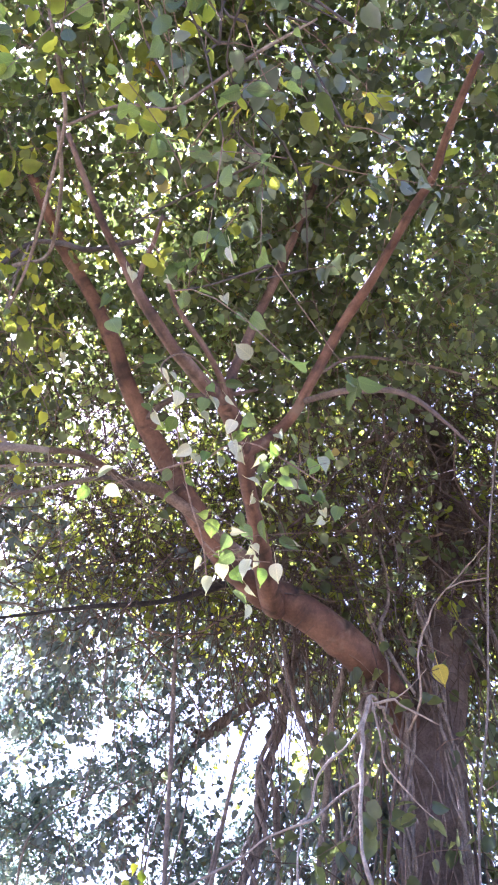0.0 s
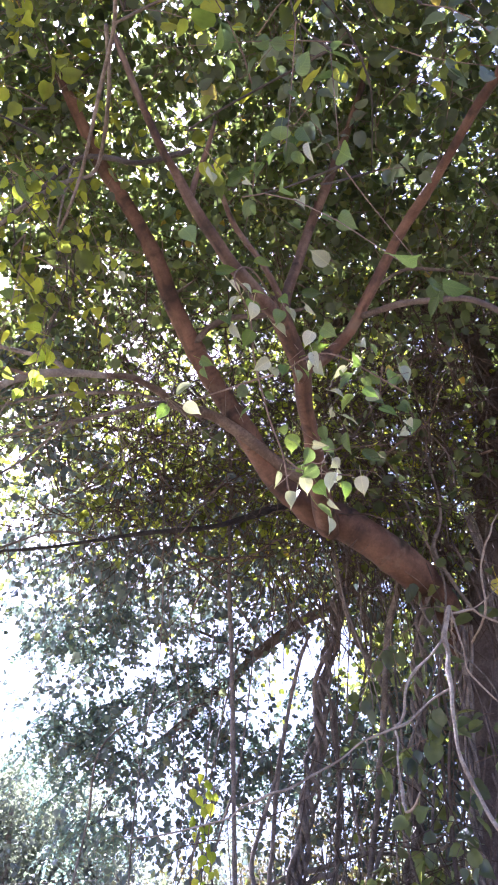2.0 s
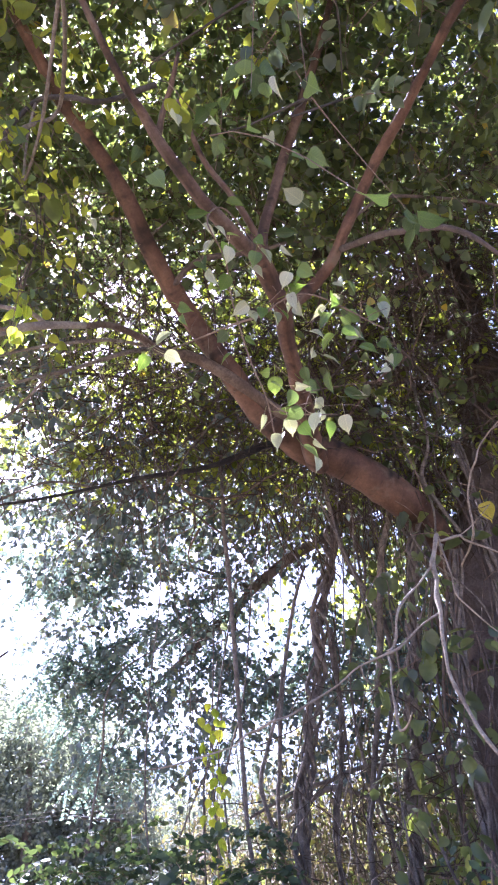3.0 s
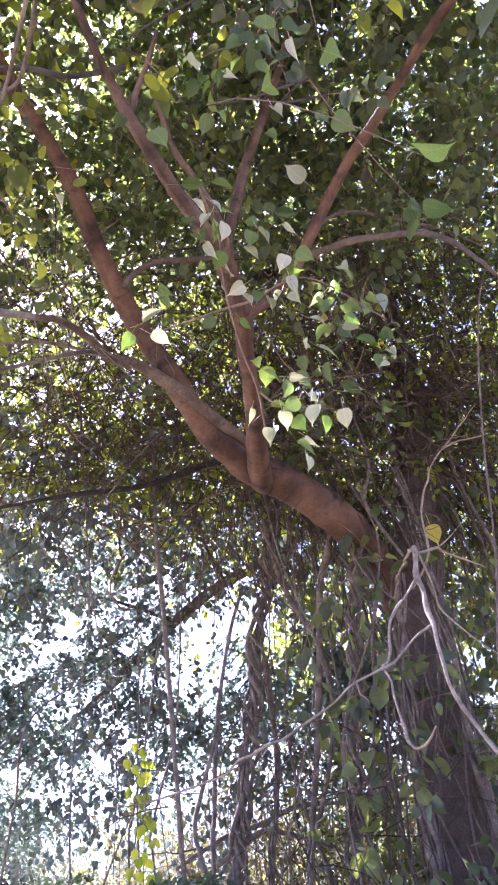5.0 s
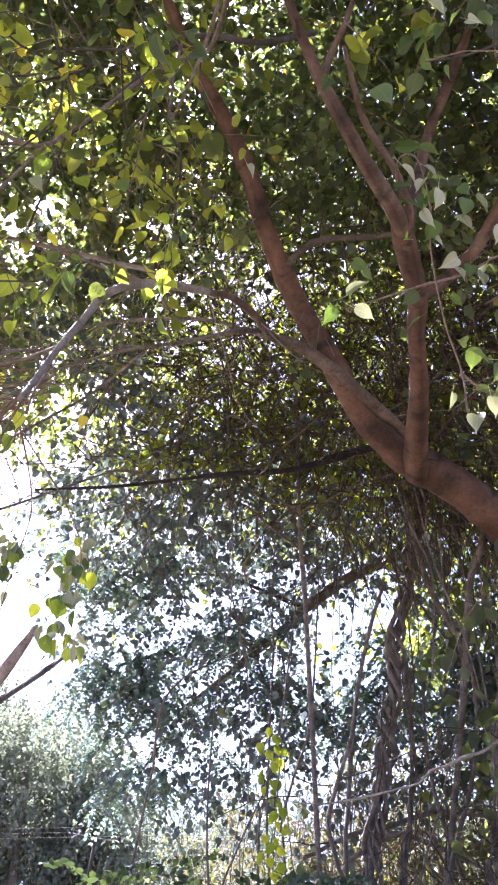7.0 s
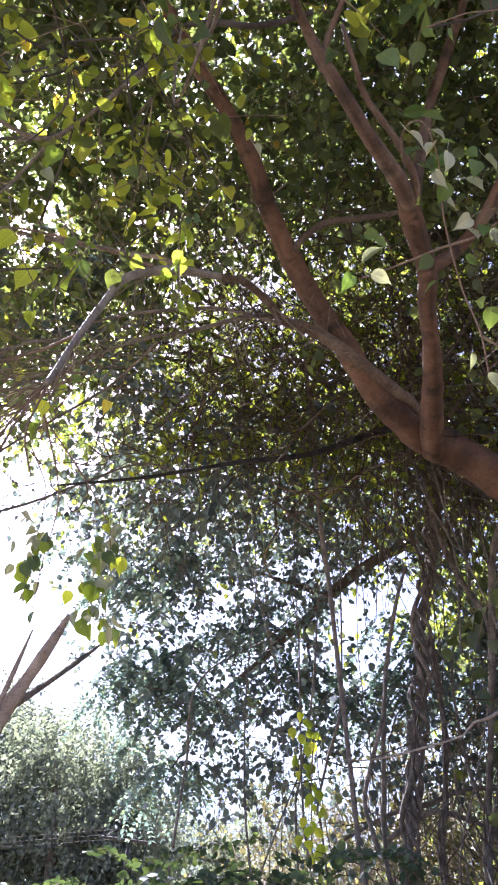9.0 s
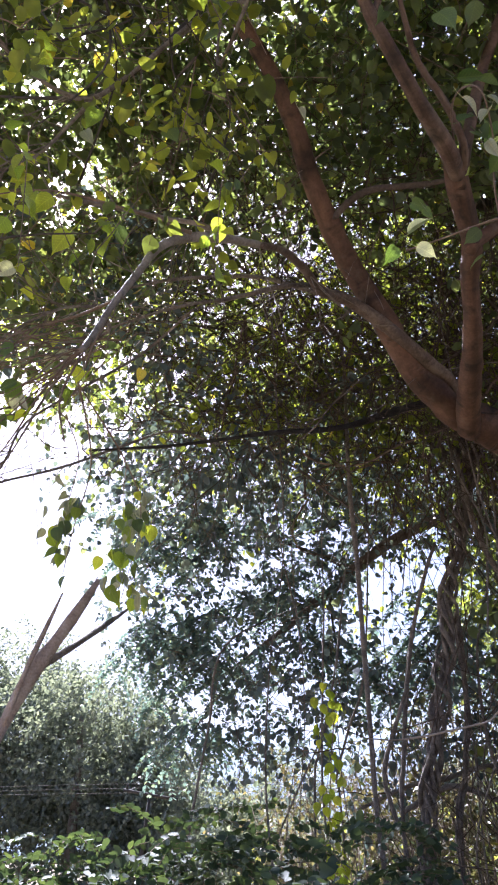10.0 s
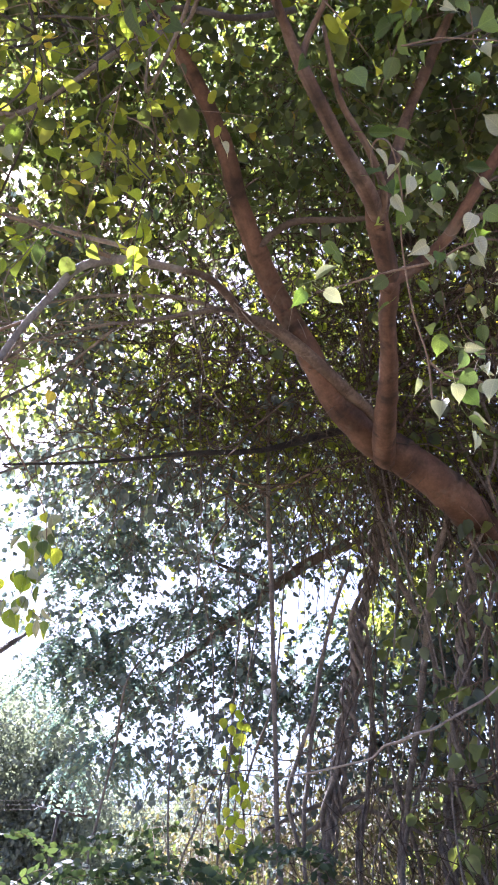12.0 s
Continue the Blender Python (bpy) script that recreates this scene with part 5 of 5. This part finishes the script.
limb("twig", [(-1.72, 2.6, 3.24, 0.003), (-1.76, 2.85, 3.2, 0.0025), (-1.82, 2.95, 3.06, 0.002), (-1.86, 2.95, 2.78, 0.001)], TWIG, drop, 5, 0.03, 0.1)

# bare brown twigs that fan out from the end of the arching side branch
fan = limb("leafy_twig", [(-1.41, 2.3, 3.54, 0.007), (-1.58, 2.3, 3.47, 0.006), (-1.76, 2.3, 3.43, 0.004), (-1.99, 2.28, 3.33, 0.002)], TWIG, tree, 6, 0.03, 0.15, "fan of bare brown twigs with a few grey-green leaves")
for rows in ([(-1.52, 2.3, 3.33), (-1.7, 2.32, 3.22), (-1.85, 2.3, 3.14), (-2.0, 2.28, 3.1)], [(-1.53, 2.28, 3.3), (-1.66, 2.3, 3.16), (-1.75, 2.32, 3.0), (-1.8, 2.3, 2.88), (-1.92, 2.3, 2.75)], [(-1.55, 2.3, 3.28), (-1.6, 2.3, 3.1), (-1.57, 2.32, 2.94)], [(-1.47, 2.3, 3.42), (-1.5, 2.28, 3.3), (-1.51, 2.27, 3.2)]):
    limb("twig", [(*p, 0.005 * (1 - 0.2 * k)) for k, p in enumerate(rows)], TWIG, fan, 6, 0.03, 0.15)
for k in range(54):
    p = np.array([rng.uniform(-1.75, -1.4), rng.uniform(2.2, 2.6), 0])
    p[2] = 3.32 + 0.3 * (p[0] + 1.6) + rng.normal(0, 0.09) + 0.9 * (p[1] - 2.3)
    d = unit(np.array([-1.0, rng.normal(0, 0.35), rng.normal(-0.45, 0.4)])) * rng.uniform(0.2, 0.55)
    limb("twig", [(*p, 0.003), (*(p + d * 0.5 + [0, 0, rng.uniform(-0.02, 0.06)]), 0.0024), (*(p + d), 0.001)], TWIG, fan, 4, 0.06, 0.0)
    for q in range(rng.integers(0, 3)):
        place_leaf(fan, p + d * rng.uniform(0.4, 1.0) + rng.normal(0, 0.012, 3), (rng.normal(-0.3, 0.6), rng.normal(0, 0.4), -0.9), (rng.normal(0, 0.6), -0.8, rng.normal(-0.2, 0.6)), rng.uniform(0.04, 0.07), ("near", "near", "green", "pale", "lime")[rng.integers(0, 5)])
place_leaf(tree, (1.13, 4.39, 3.62), (0.1, 0, -1), (-0.2, -0.8, -0.4), 0.13, "yellow", "yellow dying leaf")

# ---- foliage of the drooping branches, against the sky ----
for rows in ([(-0.72, 7.22, 4.24, 0.03), (-1.1, 7.4, 4.5, 0.02), (-1.6, 7.5, 4.75, 0.012), (-2.1, 7.5, 4.8, 0.005)], [(-1.2, 7.44, 3.94, 0.025), (-1.6, 7.3, 4.0, 0.014), (-2.3, 7.2, 3.8, 0.006)],
             [(-0.96, 7.33, 4.06, 0.025), (-0.95, 7.25, 3.7, 0.014), (-0.9, 7.2, 3.3, 0.006)], [(-1.95, 7.65, 3.45, 0.02), (-2.1, 7.4, 3.1, 0.012), (-2.3, 7.2, 2.75, 0.005)]):
    limb("branch", rows, BARK_DARK, tree, 8, 0.08, 0.15)
s = []
for k in range(140):
    c = np.array([rng.uniform(-3.2, 1.2), rng.uniform(6.4, 8.2), 3.0 + 3.0 * rng.random() ** 0.55])
    if c[0] < -2.6 and c[2] < 3.8 - 0.4 * (c[0] + 2.6):
        continue
    s.extend(c + rng.normal(0, [0.35, 0.35, 0.2], (rng.integers(5, 11), 3)))
for k in range(40):
    c = np.array([rng.uniform(-2.1, 1.4), rng.uniform(6.2, 7.5), rng.uniform(2.4, 3.4)])
    s.extend(c + rng.normal(0, [0.2, 0.2, 0.14], (4, 3)))
crown("crown", np.array(s), LEAF_BACKLIT, tree, 0.4, 11, 0.056, ROUND, 0.045, "oval leaves in backlit tones against the sky", TWIG, droop=0.5)


def fronds(centres, per, spread, length, leaflet, pairs, mat, parent, label, name="crown", up=-0.3, loose=0.3):
    """Compound leaves: leaflets in pairs along a drooping stalk."""
    at, axis, face, lines = [], [], [], []
    t = np.linspace(0, 1, pairs + 1)[:, None]
    for c in centres:
        for k in range(per):
            p = np.array(c) + rng.normal(0, spread, 3)
            h = unit(np.array([rng.normal(0, 1), rng.normal(0, 0.6), up]))
            L = length * rng.uniform(0.7, 1.25)
            line = p + L * (t * h - t * t * np.array([0, 0, 0.55]))
            lines.append(np.hstack([line, np.full((pairs + 1, 1), 0.0018)]))
            across = unit(np.cross(h, rng.normal(0, 0.3, 3) + [0, 0, 1]))
            for sign in (-1, 1):
                at.append(line[1:])
                axis.append(np.tile(across * sign + h * 0.5 - np.array([0, 0, 0.35]), (pairs, 1)) + rng.normal(0, loose, (pairs, 3)))
                face.append(np.tile(np.array([0, 0, 0.7]), (pairs, 1)) + rng.normal(0, 0.8, 3) + rng.normal(0, 2 * loose, (pairs, 3)))
    at, axis, face = np.vstack(at), np.vstack(axis), np.vstack(face)
    leaf_cloud(name, at, axis, face, rng.normal(leaflet, leaflet * 0.15, len(at)), OVAL, mat, parent, label)
    joined_tubes("twig_mass" if parent is tree else "stem_clump", lines, 3, TWIG, parent)


# clumps of compound leaves, gathered along the drooping branch
CLUMPS = [(-2.59, 7.2, 3.69), (-2.75, 7.2, 3.53), (-1.9, 7.2, 3.45), (-1.63, 7.2, 3.18), (-0.99, 7.2, 3.37), (-0.79, 7.2, 3.24), (-1.29, 7.2, 3.98), (-2.23, 7.2, 2.7), (-2.42, 7.2, 2.85), (-1.62, 7.2, 3.88), (-2.85, 7.2, 4.86), (-2.1, 7.2, 4.75), (-2.62, 7.2, 4.45), (-2.34, 7.2, 3.75), (-1.03, 7.2, 3.34), (0.32, 7.2, 3.44), (-0.3, 7.2, 3.41), (0.61, 7.2, 3.38), (-1.99, 7.2, 4.79), (-2.75, 7.2, 3.4), (-1.88, 7.2, 3.87), (0.09, 7.2, 3.74), (0.14, 7.2, 3.17), (0.5, 7.2, 3.0), (0.9, 7.1, 3.1), (1.3, 7.0, 3.4), (0.8, 7.0, 3.5), (1.7, 7.0, 3.2)]
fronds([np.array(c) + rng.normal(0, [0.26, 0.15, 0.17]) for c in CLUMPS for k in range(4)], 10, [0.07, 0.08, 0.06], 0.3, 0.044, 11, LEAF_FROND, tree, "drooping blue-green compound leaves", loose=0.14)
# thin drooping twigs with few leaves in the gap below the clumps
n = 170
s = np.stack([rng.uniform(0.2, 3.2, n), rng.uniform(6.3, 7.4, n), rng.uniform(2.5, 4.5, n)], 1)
crown("crown", s, LEAF_BACKLIT, tree, 0.5, 11, 0.07, ROUND, 0.05, "shade-toned blue-green leaves behind the roots", TWIG)
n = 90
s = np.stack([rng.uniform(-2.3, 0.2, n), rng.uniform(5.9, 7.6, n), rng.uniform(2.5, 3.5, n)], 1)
crown("crown", s, LEAF_BACKLIT, tree, 0.75, 6, 0.056, ROUND, 0.05, "few round leaves on thin drooping twigs", TANGLE, droop=0.9, twig=0.003)
# round leaves strung along a climbing root
vine = limb("leafy_twig", [(-0.88, 5.6, 2.75, 0.005), (-0.93, 5.62, 2.4, 0.005), (-0.97, 5.65, 2.0, 0.004), (-0.98, 5.66, 1.6, 0.003)], TWIG, tree, 5, 0.05, 0.2, "climbing stem with yellow-green round leaves")
for k in range(52):
    z = 2.8 - 1.3 * k / 51
    place_leaf(vine, (-0.93 + rng.normal(0, 0.05), 5.55 + rng.normal(0, 0.05), z), (rng.normal(0, 0.5), rng.normal(0, 0.3), -1), (rng.normal(0, 0.5), -1, rng.normal(0, 0.4)), rng.uniform(0.05, 0.085), "lime")

# ---- leaning dead stump ----
stump = thing("dead_stump", (-2.75, 3.3, 0.0), "leaning broken dead trunk with a split tip", "stump")
limb("trunk", [(-2.85, 3.3, -0.15, 0.044), (-2.6, 3.3, 0.7, 0.034), (-2.42, 3.3, 1.3, 0.028), (-2.3, 3.3, 1.67, 0.025), (-2.22, 3.3, 1.94, 0.026), (-2.13, 3.3, 2.22, 0.028), (-2.04, 3.3, 2.42, 0.03), (-1.93, 3.3, 2.59, 0.026), (-1.83, 3.3, 2.75, 0.02), (-1.79, 3.3, 2.82, 0.013)], STUMPW, stump, 12, 0.025, 0.34)
limb("splinter", [(-2.12, 3.29, 2.22, 0.012), (-2.05, 3.25, 2.41, 0.011), (-1.99, 3.25, 2.58, 0.01), (-1.93, 3.25, 2.75, 0.004)], STUMPW, stump, 7, 0.03, 0.25)
limb("branch", [(-2.02, 3.3, 2.44, 0.018), (-1.93, 3.5, 2.6, 0.014), (-1.91, 3.8, 2.78, 0.012), (-1.91, 4.12, 2.96, 0.006)], BARK_GREY, stump, 8, 0.04, 0.2)

# ---- shrubs and weeds ----
def shrub(name, at, height, spread, n, mat, size, shape, label, category="shrub", group=""):
    gz = ground_height(at[0], at[1])
    ob = thing(name, (at[0], at[1], gz), label, category, group)
    base = np.array([at[0], at[1], gz])
    lines, st = [], []
    for k in range(n):
        top = base + np.array([rng.normal(0, spread), rng.normal(0, spread * 0.7), height * rng.uniform(0.7, 1.0)])
        mid = base + (top - base) * 0.5 + rng.normal(0, 0.2, 3)
        line = smooth_line([(*(base + rng.normal(0, 0.08, 3) * [1, 1, 0] - [0, 0, 0.03]), 0.009), (*mid, 0.006), (*top, 0.002)], 0.15)
        lines.append(line)
        for f in 1 - 0.6 * rng.random(6) ** 1.3:
            st.append(line[int(f * (len(line) - 1)), :3])
    joined_tubes("stem_clump", lines, 4, TWIG, ob)
    crown("foliage", np.array(st), mat, ob, 0.3, 9, size, shape, 0.04, "", None, droop=0.3)
    return ob


for k, (x, y, h, w, n) in enumerate(((-3.4, 5.2, 1.58, 0.45, 26), (-2.6, 4.7, 1.5, 0.4, 24), (-1.9, 4.9, 1.48, 0.4, 24), (-1.2, 4.6, 1.5, 0.35, 22), (-0.4, 4.5, 1.6, 0.35, 24), (0.4, 4.2, 1.75, 0.35, 36), (1.0, 4.1, 1.8, 0.35, 36), (1.7, 4.2, 2.0, 0.4, 34), (-4.2, 6.2, 1.9, 0.5, 36))):
    shrub("shrub", (x, y), h, w, n, LEAF_WEED, 0.05, OVAL if k % 2 else HEART, "leafy green weeds and saplings", group="undergrowth")
for x, y, h in ((-2.2, 4.1, 1.5), (-1.62, 4.0, 1.55), (-0.8, 3.9, 1.55), (-2.9, 4.6, 1.55), (-1.1, 5.0, 1.75), (-2.45, 4.3, 1.6), (-1.9, 4.25, 1.62), (-1.35, 4.2, 1.6), (-0.5, 4.2, 1.65), (-1.6, 4.7, 1.7)):
    gz = ground_height(x, y)
    ob = thing("sapling", (x, y, gz), "slender sapling with feathery compound leaves", "sapling", "saplings")
    limb("stem", [(x, y, gz - 0.03, 0.012), (x + 0.06, y, gz + h * 0.5, 0.009), (x, y + 0.05, gz + h, 0.004)], TWIG, ob, 6, 0.1, 0.1)
    fronds([(x + rng.normal(0, 0.12), y + rng.normal(0, 0.1), gz + h * f) for f in (0.8, 0.9, 0.97, 1.05, 1.1)], 6, 0.08, 0.36, 0.05, 11, LEAF_WEED, ob, "", "foliage", up=0.35)
for x, y, h, w, n in ((-0.6, 8.2, 2.2, 0.5, 26), (0.3, 7.6, 2.7, 0.5, 30), (1.2, 7.4, 2.9, 0.5, 30), (2.1, 7.2, 3.0, 0.5, 28), (-1.6, 9.5, 2.0, 0.5, 24), (2.9, 7.0, 3.0, 0.5, 24), (0.9, 6.6, 2.3, 0.45, 24), (1.8, 9.4, 3.2, 0.6, 28)):
    shrub("shrub", (x, y), h, w, n, LEAF_SHRUB, 0.06, OVAL, "sunlit yellow-green scrub behind the roots", group="scrub")

# ---- dry scrub behind the roots ----
LEAF_DRY = foliage("leaf_dry", [(0.0, (0.08, 0.085, 0.05)), (0.6, (0.13, 0.128, 0.076)), (1.0, (0.21, 0.18, 0.11))], 0.2, tint=(0.7, 0.7, 0.55), rough=0.6)


def dry_bush(x, y, h, spread, n):
    gz = ground_height(x, y)
    ob = thing("bush", (x, y, gz), "dry twiggy bush with sparse yellowish leaves", "bush", "dry scrub")
    lines, st = [], []
    for k in range(n):
        a = rng.uniform(0, 6.28)
        out = np.array([math.cos(a), 0.7 * math.sin(a), 0]) * spread * rng.uniform(0.3, 1.0)
        base = np.array([x, y, gz - 0.03]) + 0.15 * out
        tip = np.array([x, y, gz + h * rng.uniform(0.65, 1.0)]) + out
        mid = base * 0.45 + tip * 0.55 + np.array([0, 0, 0.12 * h]) + rng.normal(0, 0.1, 3)
        end = tip + out * 0.4 - np.array([0, 0, rng.uniform(0.0, 0.35)])
        line = smooth_line([(*base, 0.011), (*mid, 0.007), (*tip, 0.004), (*end, 0.0015)], 0.12)
        lines.append(line)
        for f in rng.uniform(0.35, 1.0, 7):
            p = line[int(f * (len(line) - 1)), :3]
            st.append(p)
            d = unit(np.array([rng.normal(0, 1), rng.normal(0, 0.6), rng.normal(0.3, 0.6)])) * rng.uniform(0.2, 0.55)
            q = p + d + np.array([0, 0, -0.08])
            lines.append(smooth_line([(*p, 0.0035), (*(p + d * 0.55 + rng.normal(0, 0.03, 3)), 0.0025), (*q, 0.001)], 0.1))
            st.append(q)
    joined_tubes("stem_clump", lines, 4, DEAD, ob, label="pale bare twigs")
    crown("foliage", np.array(st), LEAF_DRY, ob, 0.25, 7, 0.045, OVAL, 0.04, "", None, droop=0.3)


for x, y, h, w, n in ((-0.9, 7.6, 2.6, 0.6, 20), (-0.3, 7.3, 3.1, 0.6, 24), (0.3, 7.0, 3.2, 0.6, 24), (0.9, 7.4, 3.3, 0.6, 24), (1.6, 7.6, 3.4, 0.6, 20), (0.0, 8.4, 3.3, 0.7, 22), (-1.5, 8.6, 2.5, 0.6, 18), (2.3, 7.8, 3.4, 0.6, 16), (-0.7, 8.1, 2.8, 0.6, 18)):
    dry_bush(x, y, h, w, n)

# ---- far trees ----
def far_tree(x, y, h, w, label):
    ob = thing("tree", (x, y, -0.2), label, "tree", "far trees")
    limb("trunk", [(x, y, -0.5, 0.18), (x + 0.1, y, h * 0.4, 0.12), (x, y, h * 0.8, 0.05)], BARK_GREY, ob, 8, 0.5, 0.1)
    s = []
    for k in range(90):
        d = unit(rng.normal(0, 1, 3))
        c = np.array([x, y, h * 0.56]) + d * np.array([w, w * 0.8, h * 0.44]) * rng.uniform(0.45, 1.0)
        if c[2] > 0.4:
            s.extend(c + rng.normal(0, 0.35, (12, 3)))
    crown("crown", np.array(s), LEAF_HAZED, ob, 0.7, 18, 0.105, OVAL, 0.12, "", None, droop=0.3)


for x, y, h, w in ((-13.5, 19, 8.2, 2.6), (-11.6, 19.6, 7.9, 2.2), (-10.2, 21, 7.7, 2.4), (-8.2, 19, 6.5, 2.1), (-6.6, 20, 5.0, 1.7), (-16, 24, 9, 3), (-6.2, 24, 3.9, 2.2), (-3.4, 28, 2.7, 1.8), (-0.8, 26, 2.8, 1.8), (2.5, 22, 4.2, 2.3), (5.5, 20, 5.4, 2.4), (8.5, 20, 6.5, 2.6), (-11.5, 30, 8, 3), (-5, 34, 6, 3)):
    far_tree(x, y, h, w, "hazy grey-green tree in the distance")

# ---- utility pole and its wires ----
m_conc, cn, cl, cb = material("weathered_concrete")
cr = ramp(cn, [(0.3, (0.02, 0.017, 0.015)), (0.7, (0.055, 0.048, 0.043))])
cl.new(noise_tex(cn, cl, 12, 6).outputs["Fac"], cr.inputs["Fac"])
cl.new(cr.outputs["Color"], cb.inputs["Base Color"])
cb.inputs["Roughness"].default_value = 0.9
pole = thing("utility_pole", (-4.35, 13.0, 0.0), "thin dark utility pole with a crossarm", "pole")
limb("pole", [(-4.6, 13, -0.5, 0.036), (-4.5, 13, 1.5, 0.03), (-4.4, 13, 2.66, 0.027)], m_conc, pole, 10, 0.4, 0.02)
limb("crossarm", [(-4.85, 13.0, 2.74, 0.025), (-4.4, 13.0, 2.66, 0.025), (-3.92, 13.0, 2.58, 0.025)], m_conc, pole, 8, 0.4, 0.02)
for x, z in ((-4.8, 2.75), (-4.4, 2.68), (-4.0, 2.61)):
    limb("insulator", [(x, 13, z, 0.014), (x, 13, z + 0.05, 0.02), (x, 13, z + 0.08, 0.01)], m_conc, pole, 8, 0.03, 0.0)
for k, dz in enumerate((0.0, 0.12, 0.24)):
    w = limb("power_line", [(-40, 16, 3.2 + dz, 0.003), (-20, 14.2, 2.5 + dz, 0.003), (-4.8 + 0.4 * k, 13, 2.83 - 0.07 * k, 0.003), (14, 13, 2.3 + dz, 0.003), (40, 14, 3.0 + dz, 0.003)], BARK_DARK, None, 4, 1.0, 0.0)
    tagged(w, "thin sagging power line on the pole", "wire", "power lines")
